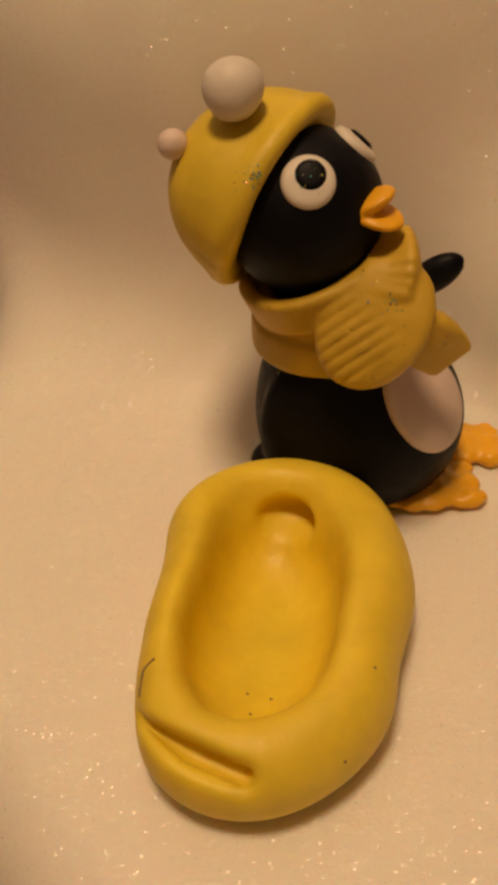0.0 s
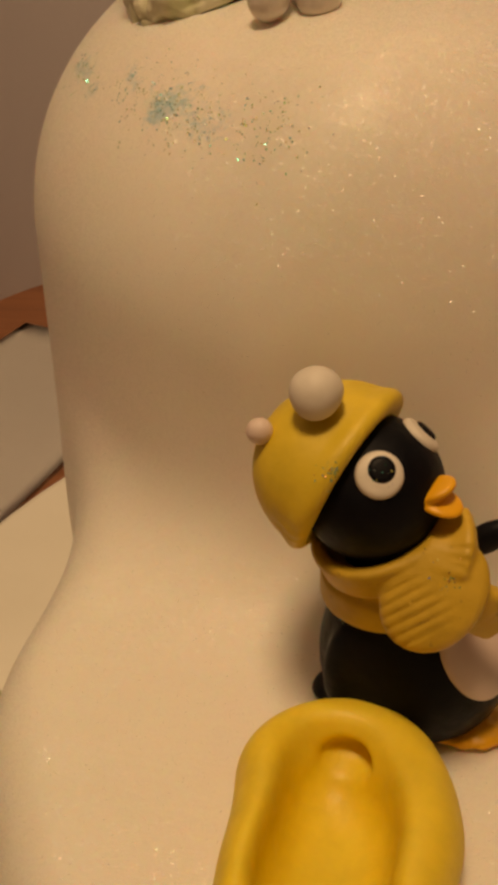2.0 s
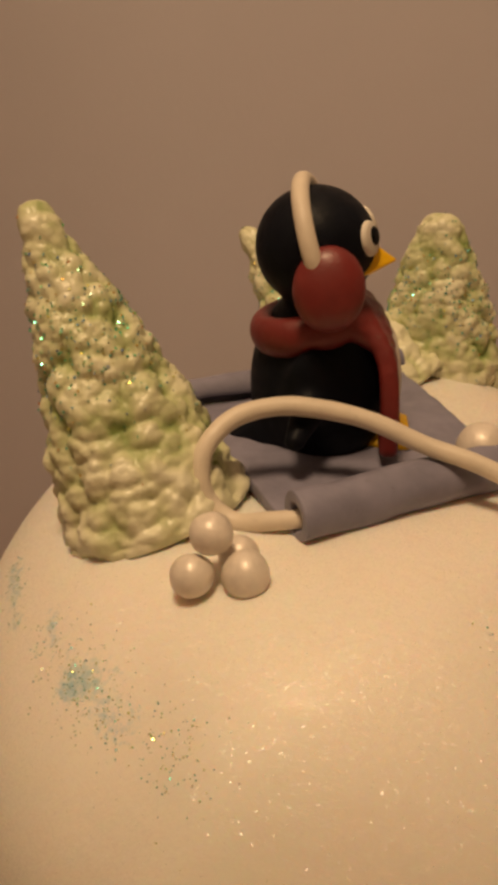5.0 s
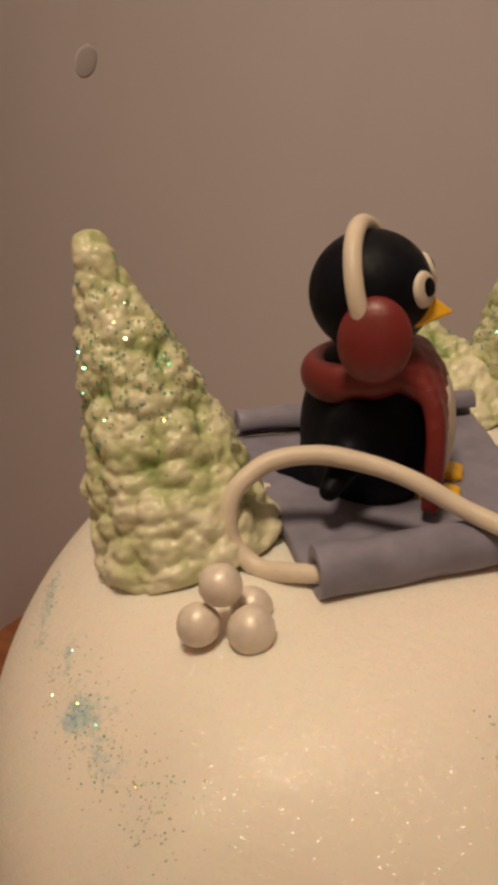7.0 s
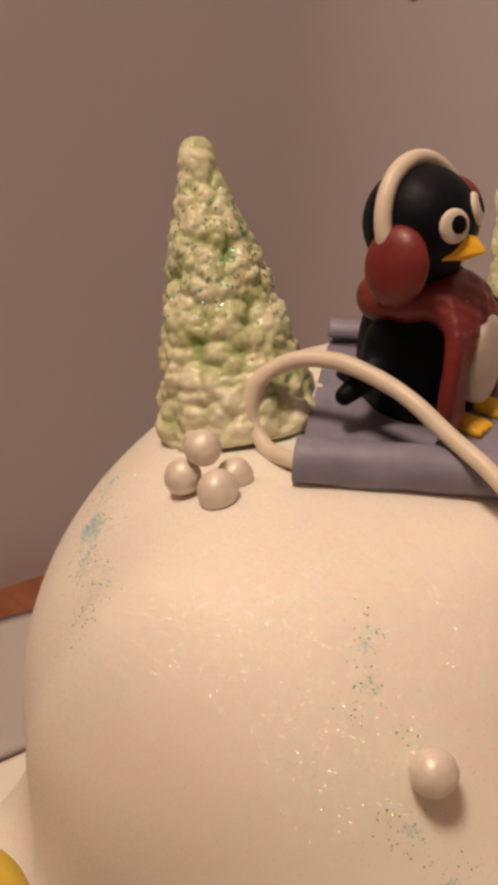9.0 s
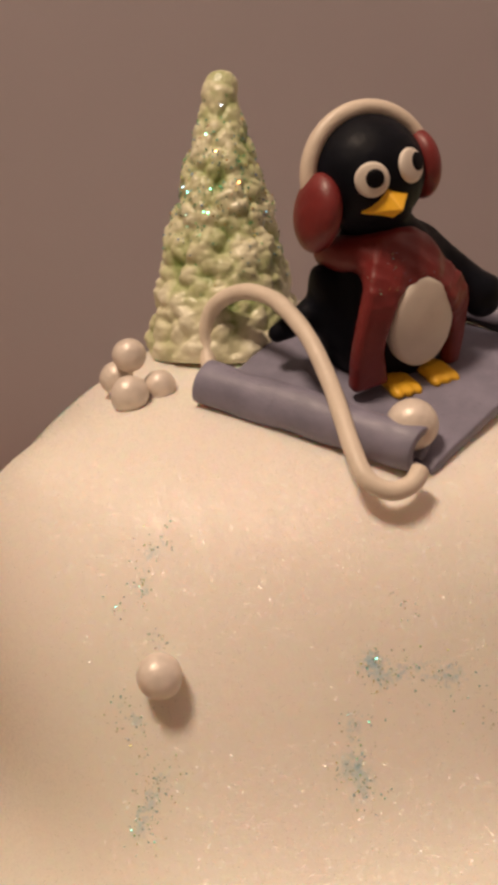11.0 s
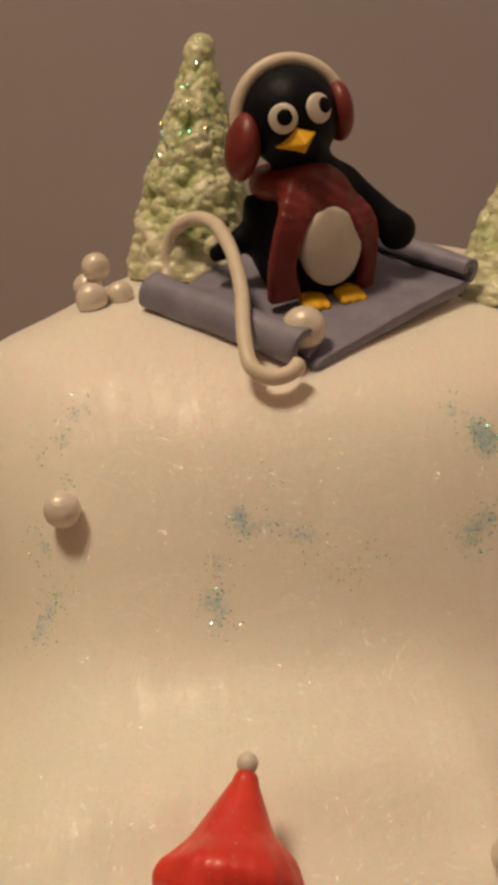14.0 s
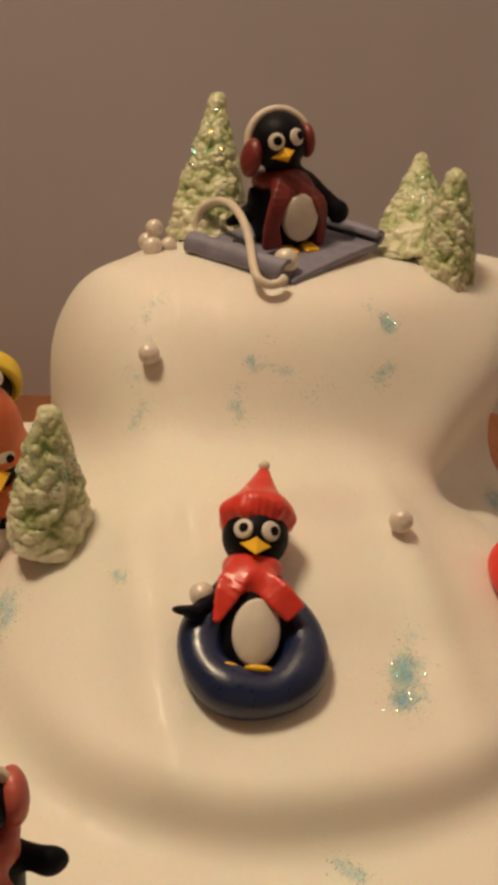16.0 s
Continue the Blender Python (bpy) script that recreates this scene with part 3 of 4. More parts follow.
def dust_at(p):
    best = np.zeros(len(p))
    for ax, ay, az, bx, by, bz, r, k in DUST:
        d = cap(p, (ax, ay, az), (bx, by, bz), 0.0, 0.0)
        best = np.maximum(best, k * np.exp(-((d / r) ** 2)))
    return best


dust = cake_mesh.attributes.new("dust", "FLOAT", "POINT")
dust.data.foreach_set("value", dust_at(verts))
cake = tagged(new("cake", cake_mesh), "snow-mountain cake in white sugarpaste with pearly lustre and blue dust patches", "cake")

rng = np.random.default_rng(7)


def spread(cen, nor):
    near = np.exp(-((np.maximum(cen[:, 0] - 0.0, 0) / 0.2) ** 2))
    slope = 1 + 5.0 * np.exp(-(((cen[:, 0] - 0.042) / 0.030) ** 2))
    return np.where(cen[:, 2] > -0.03, np.clip(nor[:, 2] + 0.35, 0.05, 2), 0) * near * slope


pts, nrm = face_points(cake_mesh, rng, 36000, spread)
v, f = flakes(rng, pts, nrm, 0.000095, 0.36)
pts, nrm = face_points(cake_mesh, rng, 260, spread)
v2, f2 = flakes(rng, pts, nrm, 0.00015, 0.40)
f = np.concatenate([f, f2 + len(v)])
v = np.concatenate([v, v2])
glit = part("glitter", mesh_of("glitter", [(v, f, SPARKLE)]), None, cake, "fine clear glitter")
tagged(glit, kind="stuff")
pts, nrm = face_points(cake_mesh, rng, 2600, lambda c, n: dust_at(c) ** 1.3 + 1e-6)
v, f = flakes(rng, pts, nrm, 0.00020, 0.38)
glit = part("coloured_glitter", mesh_of("coloured_glitter", [(v, f, DARKGLIT)]), None, cake, "green and blue glitter flakes")
tagged(glit, kind="stuff")

# ---- piped icing trees ----


def icing_tree(base, top, r0, r1, seed, label, low_power=1.0, squash=1.0):
    """A lumpy cone of stiff icing from base to top, hollows between the blobs, glitter stuck on it."""
    g = np.random.default_rng(seed)
    base, top = Vector(base), Vector(top)
    axis = top - base
    height = axis.length
    nu, nv = 170, 190
    offs = Vector((seed * 3.1, seed * 1.7, seed * 0.9))
    vs, rel = [], []
    for j in range(nv + 1):
        s = j / nv
        for i in range(nu):
            a = 2 * math.pi * i / nu
            t = min(s / 0.90, 1)
            rad = r0 + (r1 - r0) * t ** low_power
            if s > 0.90:
                rad = r1 * math.sqrt(max(0, 1 - ((s - 0.90) / 0.10) ** 2))
            if s < 0.05:
                rad *= 0.9 + 0.1 * (s / 0.05) ** 0.5
            z = s * height
            q = Vector((rad * math.cos(a), rad * math.sin(a), z))
            far, _ = noise.voronoi((q + offs) * 225 + noise.noise_vector((q + offs) * 160) * 0.5)
            tiny, _ = noise.voronoi((q + offs) * 560 + Vector((9, 2, 4)))
            blob = max(0, 1 - (far[0] / 0.85) ** 2)
            fine = max(0, 1 - (tiny[0] / 0.85) ** 2)
            lump = 0.85 * blob + 0.28 * fine + 0.55 * noise.noise((q + offs) * 130) + 0.15 * noise.noise((q + offs) * 420) - 0.55
            lump *= min(1, 0.45 + 1.2 * (1 - s))
            push = 0.0021 * lump
            vs.append((q.x + push * math.cos(a), squash * (q.y + push * math.sin(a)), max(0, z + 0.0008 * lump)))
            # low in hollows, so their colour carries shade; foot and tip cream
            rel.append(1.3 * lump + 0.10 + 0.55 * (1 - 2.2 * s if s < 0.3 else 0.75 if s > 0.92 else 0))
    vs.append((0, 0, height))
    rel.append(0.4)
    fs = [(j * nu + i, j * nu + (i + 1) % nu, (j + 1) * nu + (i + 1) % nu, (j + 1) * nu + i) for j in range(nv) for i in range(nu)]
    fs += [(nv * nu + i, nv * nu + (i + 1) % nu, len(vs) - 1) for i in range(nu)]
    me = mesh_of("icing_tree", [(np.array(vs), fs, TREE)])
    at = me.attributes.new("relief", "FLOAT", "POINT")
    at.data.foreach_set("value", rel)
    ob = new("icing_tree", me)
    lean = Vector((0, 0, 1)).rotation_difference(axis.normalized()).to_matrix().to_4x4()
    ob.matrix_world = Matrix.Translation(base) @ lean
    tagged(ob, label, "icing tree", "icing trees on the cake")
    p, n = face_points(me, g, 1000, lambda c, m: np.exp(-(((c[:, 2] / height - 0.62) / 0.20) ** 2)))
    v, f = flakes(g, p, n, 0.00032, 0.8)
    bit = part("glitter", mesh_of("glitter", [(v, f, HOLO)]), None, ob, "rainbow glitter flakes")
    tagged(bit, kind="stuff")
    return ob


icing_tree((-0.0600, -0.0265, 0.0810), (-0.0838, -0.0195, 0.1366), 0.0168, 0.0036, 1, "tall leaning green and white piped icing tree with glitter", 1.3)
icing_tree((-0.0275, 0.0500, 0.0760), (-0.0628, 0.0622, 0.1172), 0.0215, 0.0030, 2, "pale green piped icing tree with a wide foot", 1.05)
icing_tree((-0.0145, 0.0575, 0.0765), (-0.0155, 0.0580, 0.1230), 0.0160, 0.0056, 3, "stout pale green piped icing tree with a blunt top", 1.6, 0.72)
icing_tree((0.0580, -0.0985, 0.0215), (0.0555, -0.0970, 0.0705), 0.0135, 0.0042, 4, "rounded dull green piped icing tree on the slope", 1.7)
icing_tree((-0.1225, -0.0700, -0.0748), (-0.1235, -0.0690, -0.0400), 0.0120, 0.0036, 5, "small pale green piped icing tree on the cake board", 1.5)

# ---- sugar pearls used as snowballs ----


def snowball(c, r, seed, label):
    bm = bmesh.new()
    bmesh.ops.create_uvsphere(bm, u_segments=32, v_segments=20, radius=r)
    for v in bm.verts:
        v.co *= 1 + 0.07 * noise.noise(v.co / r * 0.9 + Vector((seed, 0, 0)))
    ob = part("snowball", bm, PEARL, None)
    ob.location = c
    return tagged(ob, label, "snowball", "sugar snowballs on the cake")


snowball((-0.0483, -0.0531, 0.0871), 0.0035, 1, "pearly sugar snowball in a small heap")
snowball((-0.0402, -0.0521, 0.0876), 0.0038, 2, "pearly sugar snowball in a small heap")
snowball((-0.0458, -0.0505, 0.0932), 0.0034, 3, "pearly sugar snowball resting on top of the heap")
snowball((-0.0425, -0.0455, 0.0871), 0.0033, 4, "pearly sugar snowball in a small heap")
snowball((-0.0050, -0.0082, 0.0929), 0.0047, 5, "bright pearly sugar snowball on the sled corner")
snowball((0.0172, -0.0609, 0.0688), 0.0037, 6, "pearly sugar snowball stuck on the snowy slope")
snowball((0.0858, 0.0106, 0.0380), 0.0039, 7, "pearly sugar snowball at the slide's edge")
snowball((-0.0520, -0.0130, 0.0870), 0.0048, 8, "cream sugar snowball beside the tall tree")

# ---- the sled with its rope ----
FL, FR = vec(-0.0330, -0.0405, 0.0868), vec(0.0035, -0.0095, 0.0868)
BL, BR = vec(-0.0635, 0.0025, 0.0922), vec(-0.0220, 0.0330, 0.0922)
LONG = float(np.linalg.norm(BR - FR))
sled = tagged(new("sled"), "grey-lilac sugar sled with curled ends and a cream rope", "sled")


def ruled(name, profile, material_, reach=1.0, label="", half=0.0009):
    """A sheet rolled out along the sled's width from a profile of points (along the length, up), with thickness."""
    n = 20
    prof = np.array(profile, float)
    tang = np.gradient(prof, axis=0)
    tang /= np.linalg.norm(tang, axis=1)[:, None]
    norm = np.stack([-tang[:, 1], tang[:, 0]], 1)
    k = len(prof)
    soft = np.ones(k)
    soft[0] = soft[-1] = 0.4
    loop = np.concatenate([prof + norm * half * soft[:, None], (prof - norm * half * soft[:, None])[::-1]])
    bm = bmesh.new()
    rows = []
    for i in range(n + 1):
        u = reach * i / n
        o = FL + (FR - FL) * u
        along = BL + (BR - BL) * u - o
        deep = np.linalg.norm(along)
        along = along / deep
        row = []
        for a, z in loop:
            a = a * deep / LONG if a < LONG else a + deep - LONG
            wob = 0.0004 * noise.noise(Vector((u * 5, a * 300, z * 300)))
            row.append(bm.verts.new(tuple(o + along * (a + wob) + vec(0, 0, z + wob))))
        rows.append(row)
    for a, b in zip(rows, rows[1:]):
        for j in range(len(loop)):
            bm.faces.new((a[j], a[(j + 1) % len(loop)], b[(j + 1) % len(loop)], b[j]))
    bm.faces.new(rows[0])
    bm.faces.new(rows[-1])
    bmesh.ops.recalc_face_normals(bm, faces=bm.faces[:])
    ob = part(name, bm, material_, sled, label)
    md = ob.modifiers.new("edge", "BEVEL")
    md.width, md.segments, md.limit_method = 0.0004, 2, "ANGLE"
    return ob


ruled("deck", [(0.003 + (LONG - 0.003) * i / 24, -0.0004 + 0.0006 * math.sin(math.pi * i / 24)) for i in range(25)], LILAC, half=0.0013)
ruled("front_curl", [(0.003 - 0.0036 * math.sin(a) * (1 - 0.05 * a), 0.0040 - 0.0036 * math.cos(a) * (1 - 0.05 * a)) for a in (0.27 * i for i in range(24))], LILAC, 0.95)
ruled("back_curl", [(LONG + 0.0022 * math.sin(a) * (1 - 0.05 * a), 0.0028 - 0.0024 * math.cos(a) * (1 - 0.05 * a)) for a in (0.27 * i for i in range(19))], LILAC)


def cord(name, pts, r, mat, parent, label=""):
    """A round cord through pts."""
    p = [vec(*q) for q in pts]
    p = [2 * p[0] - p[1]] + p + [2 * p[-1] - p[-2]]
    line = []
    for a, b, c, d in zip(p, p[1:], p[2:], p[3:]):
        for t in np.linspace(0, 1, 10, endpoint=False):
            line.append(0.5 * (2 * b + (c - a) * t + (2 * a - 5 * b + 4 * c - d) * t ** 2 + (3 * b - a - 3 * c + d) * t ** 3))
    line.append(p[-2])
    bm = bmesh.new()
    rows, side = [], Vector((0, 0, 1))
    for i, q in enumerate(line):
        d = Vector(line[min(i + 1, len(line) - 1)] - line[max(i - 1, 0)]).normalized()
        side = (side - d * side.dot(d)).normalized()
        up = d.cross(side)
        ends = 0.75 if i in (0, len(line) - 1) else 1
        rr = r * ends * (1 + 0.06 * noise.noise(Vector(q) * 160))
        rows.append([bm.verts.new(Vector(q) + rr * (side * math.cos(a) + up * math.sin(a))) for a in (2 * math.pi * k / 16 for k in range(16))])
    for a, b in zip(rows, rows[1:]):
        for k in range(16):
            bm.faces.new((a[k], a[(k + 1) % 16], b[(k + 1) % 16], b[k]))
    bm.faces.new(rows[0])
    bm.faces.new(rows[-1])
    bmesh.ops.recalc_face_normals(bm, faces=bm.faces[:])
    return part(name, bm, mat, parent, label)


cord("rope", [(-0.0325, -0.0362, 0.0900), (-0.0390, -0.0362, 0.0888), (-0.0450, -0.0345, 0.0872), (-0.0495, -0.0335, 0.0895), (-0.0515, -0.0330, 0.0940), (-0.0510, -0.0308, 0.0990), (-0.0470, -0.0265, 0.1028), (-0.0400, -0.0228, 0.1040), (-0.0320, -0.0210, 0.1032), (-0.0240, -0.0200, 0.1012), (-0.0150, -0.0198, 0.0975),
              (-0.0070, -0.0207, 0.0955), (-0.0005, -0.0212, 0.0930), (0.0048, -0.0208, 0.0905), (0.0072, -0.0175, 0.0888), (0.0068, -0.0134, 0.0890), (0.0046, -0.0106, 0.0902)], 0.00165, ROPE, sled, "cream rolled-paste rope")

# ---- figurines, each one mesh ----
H = 0.00065


def figurine(name, label, m, pieces, sparkle=()):
    """One mesh; sparkle: places, reach and number of glitter flakes stuck to it."""
    made = [(*skin(fld, lo, hi, st), mat) for fld, lo, hi, st, mat in pieces]
    me = mesh_of(name, made)
    g = np.random.default_rng(len(label))
    for c, reach, n in sparkle:
        p, nn = face_points(me, g, n, lambda cen, nor, c=c, reach=reach: np.exp(-(((cen - vec(*c)) ** 2).sum(1) / reach ** 2)))
        made.append((*flakes(g, p, nn, 0.00016, 0.5), HOLO))
    if sparkle:
        me = mesh_of(name, made)
    ob = new(name, me)
    ob.matrix_world = m
    return tagged(ob, label, "penguin figurine", "sugar penguins on the cake")


def eye_pieces(head, c, normal, r, pupil, look_to, white=WHITE, black=BLACK):
    """A white disc hugging the head and a dark pupil on it; c is on the head's surface."""
    n = vec(*normal) / np.linalg.norm(normal)
    c = vec(*c)
    pc = c + vec(*look_to)

    def disc(centre, radius, rise):
        def fld(p):
            q = p - centre
            h = q @ n
            rad = np.sqrt(np.maximum((q * q).sum(-1) - h * h, 0)) - radius
            return smax(smax(head(p) - rise, rad, 0.0006), -(head(p) + 0.0006), 0.0002)

        return fld

    e = r * 1.9
    return [
        (disc(c, r, 0.00065), c - e, c + e, 0.0004, white),
        (disc(pc, pupil, 0.00100), pc - e, pc + e, 0.0003, black),
    ]


def beak_piece(c, ahead, up, length, wide, tall, mat):
    """A pinched wedge of a beak with the mouth pressed in."""
    f = vec(*ahead) / np.linalg.norm(ahead)
    u = vec(*up) - (vec(*up) @ f) * f
    u = u / np.linalg.norm(u)
    s = np.cross(u, f)
    c = vec(*c)

    def fld(p):
        q = p - c
        a, h, w = q @ f, q @ u, q @ s
        t = np.maximum(a / length, -0.3)
        room = 1 - t
        upper = np.abs(w) / wide + np.abs(h - 0.0003) / tall - room * 0.92 - 0.06
        d = smax(upper * min(wide, tall) * 0.62, -(a + 0.3 * length), 0.0004)
        mouth = np.maximum(np.abs(h + tall * 0.22 * (1 - t)) - 0.00022, 0.25 * length - a)
        return smax(d, -mouth, 0.0003) - 0.00035

    e = max(length, wide, tall) * 1.35
    return (fld, c - e, c + e, 0.00035, mat)


# penguin with red earmuffs on the sled; faces +x
def sled_penguin():
    hc = (-0.0002, -0.0037, 0.0401)

    def head(p):
        return ell(p, hc, (0.0107, 0.0106, 0.0106))

    def trunk(p):
        d = ell(p, (0.0012, 0.0005, 0.0135), (0.0132, 0.0132, 0.0190))
        return smax(d, -p[..., 2] + 0.0002, 0.002)

    def body(p):
        d = smin(head(p), trunk(p), 0.004)
        wing = smin(cap(p, (0.0020, 0.0085, 0.0245), (0.0092, 0.0180, 0.0160), 0.0036, 0.0034), ell(p, (0.0098, 0.0185, 0.0148), (0.0024, 0.0042, 0.0042)), 0.002)
        wing2 = smin(ell(p, (0.0000, -0.0112, 0.0150), (0.0048, 0.0028, 0.0088), rot("X", 14)), cap(p, (-0.0010, -0.0150, 0.0130), (-0.0030, -0.0205, 0.0096), 0.0030, 0.0018), 0.003)
        tail = cap(p, (-0.010, -0.002, 0.003), (-0.017, -0.003, 0.0022), 0.005, 0.0015)
        return smin(smin(smin(d, wing, 0.003), wing2, 0.003), tail, 0.003)

    def belly(p):
        return smax(smax(trunk(p) - 0.0021, ell(p, (0.0125, 0.0014, 0.0152), (0.010, 0.0072, 0.0092)), 0.0010), -(trunk(p) + 0.001), 0.0002)

    def scarf(p):
        d = ringf(p, (-0.0012, -0.0018, 0.0254), (-0.20, 0.0, 1), 0.0082, 0.0027, 1.35)
        d = smin(d, slab(p, [(0.0085, -0.0030, 0.0285), (0.0128, -0.0072, 0.0210), (0.0138, -0.0098, 0.0120), (0.0138, -0.0094, 0.0048)], (0, 1, 0.1), [0.0038, 0.0040, 0.0036, 0.0044], 0.0017), 0.002)
        d = smin(d, slab(p, [(0.0080, 0.0010, 0.0280), (0.0122, 0.0085, 0.0200), (0.0115, 0.0108, 0.0120), (0.0118, 0.0102, 0.0045)], (-0.5, 1, 0), [0.0036, 0.0040, 0.0028, 0.0024], 0.0016), 0.002)
        chest = smax(trunk(p) - 0.0017, ell(p, (0.0120, -0.0022, 0.0272), (0.0085, 0.0096, 0.0056)), 0.002)
        chest = chest + 0.00025 * np.sin(1500 * p[..., 1] + 900 * p[..., 2]) * np.sin(1300 * p[..., 2])
        return smin(d, chest, 0.002)

    def muff_r(p):
        return ell(p, (0.0022, -0.0150, 0.0352), (0.0062, 0.0036, 0.0073), rot("X", -12))

    def muff_l(p):
        return ell(p, (0.0008, 0.0068, 0.0406), (0.0061, 0.0031, 0.0065), rot("X", 4))

    def band(p):
        return smax(ringf(p, (0.0006, -0.0038, 0.0401), (0.95, -0.1, 0.30), 0.0117, 0.0016), -(p[..., 2] - 0.0385 - 0.15 * p[..., 1]), 0.0005)

    def foot(y, z):
        def fld(p):
            d = ell(p, (0.0136, y, z), (0.0046, 0.0032, 0.0013))
            for o in (-0.0022, 0, 0.0022):
                d = smin(d, ell(p, (0.0168, y + o * 0.95, z - 0.0002), (0.0020, 0.0011, 0.0010)), 0.0008)
            return d
        return fld

    lo, hi = (-0.02, -0.027, -0.001), (0.022, 0.027, 0.054)
    e1, e2 = (0.0090, -0.0080, 0.0424), (0.0093, -0.0000, 0.0440)
    return [
        (body, lo, hi, H, NAVY),
        (belly, (0, -0.010, -0.001), (0.018, 0.014, 0.030), 0.0005, WHITE),
        (scarf, (-0.014, -0.018, -0.001), (0.02, 0.020, 0.036), 0.0006, MAROON),
        (muff_r, (-0.009, -0.022, 0.024), (0.012, -0.008, 0.049), H, MAROON),
        (muff_l, (-0.009, 0.002, 0.030), (0.012, 0.014, 0.052), H, MAROON),
        (band, (-0.010, -0.020, 0.030), (0.006, 0.012, 0.056), 0.0005, ROPE),
        *eye_pieces(head, e1, vec(*e1) - vec(*hc), 0.0031, 0.0017, (0.0002, 0.0004, 0.0003)),
        *eye_pieces(head, e2, vec(*e2) - vec(*hc), 0.0031, 0.0017, (-0.0003, 0.0011, 0.0004)),
        beak_piece((0.0094, -0.0044, 0.0378), (1, 0, -0.02), (0, -0.38, 1), 0.0038, 0.0037, 0.0030, BEAK),
        (foot(-0.0028, 0.0030), (0.008, -0.010, -0.001), (0.028, 0.004, 0.009), 0.0005, BEAK),
        (foot(0.0056, 0.0036), (0.008, -0.001, -0.001), (0.028, 0.013, 0.009), 0.0005, BEAK),
    ]


def rot(axis, degrees):
    return [list(r) for r in Matrix.Rotation(radians(degrees), 3, axis)]


figurine("penguin_figurine", "sugar penguin with dark red earmuffs and scarf sitting on the sled", pose(-0.0367, -0.0018, 0.0880, 0, 0, 7), sled_penguin(),
         [((0.012, -0.004, 0.025), 0.0035, 70), ((0.011, 0.004, 0.024), 0.004, 20)])


# penguin with the yellow hat; its head thrown back
def yellow_penguin():
    base = vec(-0.0185, -0.1135, -0.0062)
    hc = vec(-0.0266, -0.1180, 0.0374) - base
    axis = vec(-0.86, 0.36, 0.36)
    axis = axis / np.linalg.norm(axis)

    def at(*w):
        return tuple(vec(*w) - base)

    def head(p):
        return ell(p, hc, (0.0098, 0.0098, 0.0100))

    def trunk(p):
        d = smin(ell(p, (0.0004, -0.0005, 0.0108), (0.0138, 0.0128, 0.0140)), ell(p, at(-0.0238, -0.1158, 0.0105), (0.0081, 0.0084, 0.0180)), 0.006)
        return smax(d, -p[..., 2] + 0.0002, 0.002)

    def body(p):
        d = smin(head(p), trunk(p), 0.002)
        wing = ell(p, at(-0.0098, -0.1110, 0.0250), (0.0044, 0.0018, 0.0023), rot("Y", -38))
        wing2 = ell(p, at(-0.0268, -0.1222, 0.0080), (0.0052, 0.0022, 0.0095), rot("Y", 4))
        tail = ell(p, at(-0.0290, -0.1150, -0.0022), (0.0054, 0.0044, 0.0020), rot("Y", -16))
        d = smin(smin(smin(d, wing, 0.0012), wing2, 0.0018), tail, 0.0012)
        return smax(d, -p[..., 2] + 0.0002, 0.001)

    def belly(p):
        return smax(smax(trunk(p) - 0.0007, ell(p, at(-0.0096, -0.1215, 0.0135), (0.0066, 0.0062, 0.0088), rot("Y", -16)), 0.0008), -(trunk(p) + 0.001), 0.0002)

    def hat(p):
        q = p - hc
        h = q @ axis
        ang = np.arctan2(q @ vec(0.3, 0.0, 0.9), q @ vec(0.5, 0.8, -0.2))
        flute = 0.00022 * np.sin(34 * ang + 2 * np.sin(5 * ang)) * np.clip((0.0085 - h) / 0.004, 0, 1) * np.clip(-q[..., 2] / 0.004 + 0.4, 0, 1)
        dent = 0.0005 * np.exp(-(((q - vec(-0.0060, -0.0040, 0.0095)) ** 2).sum(-1) / 0.0035 ** 2))
        d = ell(p, hc + axis * 0.0044, (0.0124, 0.0124, 0.0118)) + flute + dent
        d = smax(d, 0.0034 - h + 0.0004 * np.sin(3 * ang + 1), 0.0018)
        d = smin(d, ringf(p, hc + axis * 0.0042, axis, 0.0113, 0.0012), 0.0014)
        return smax(d, -(head(p) + 0.0002), 0.0002)

    def pom(p):
        return ell(p, at(-0.0341, -0.1206, 0.0528), (0.0034, 0.0033, 0.0035), rot("Y", 25)) + 0.0001 * np.sin(900 * p[..., 0]) * np.sin(800 * p[..., 2])

    def pom2(p):
        return ell(p, at(-0.0414, -0.1195, 0.0460), (0.0018, 0.0017, 0.0018))

    def scarf(p):
        # two turns round the neck, the upper one flaring out under the chin
        d = cuff(p, at(-0.0248, -0.1178, 0.0290), (-0.36, -0.10, 0.93), 0.0085, 0.0011, 0.0026, 0.10)
        d = smin(d, cuff(p, at(-0.0242, -0.1164, 0.0200), (0.04, 0.02, 1), 0.0080, 0.0011, 0.0024, 0.05), 0.0006)
        d = smin(d, cuff(p, at(-0.0242, -0.1168, 0.0238), (0, 0, 1), 0.0072, 0.0010, 0.0030, 0.0), 0.0008)
        # broad end like a leaf, its edge scored with a comb
        c = vec(*at(-0.0172, -0.1284, 0.0287))
        n = vec(-0.10, -0.86, 0.50)
        n = n / np.linalg.norm(n)
        u = vec(0.58, 0.25, 0.78)
        u = u - (u @ n) * n
        u = u / np.linalg.norm(u)
        w = np.cross(n, u)
        q = p - c
        a, b, h = q @ u, q @ w, q @ n
        h = h + 26 * (a * a + b * b) - 0.0002
        reach = 0.0062 + 0.0006 * np.clip(-a / 0.006, -1, 1)
        rim = np.sqrt((a / 1.36) ** 2 + b ** 2 + 1e-12) - reach
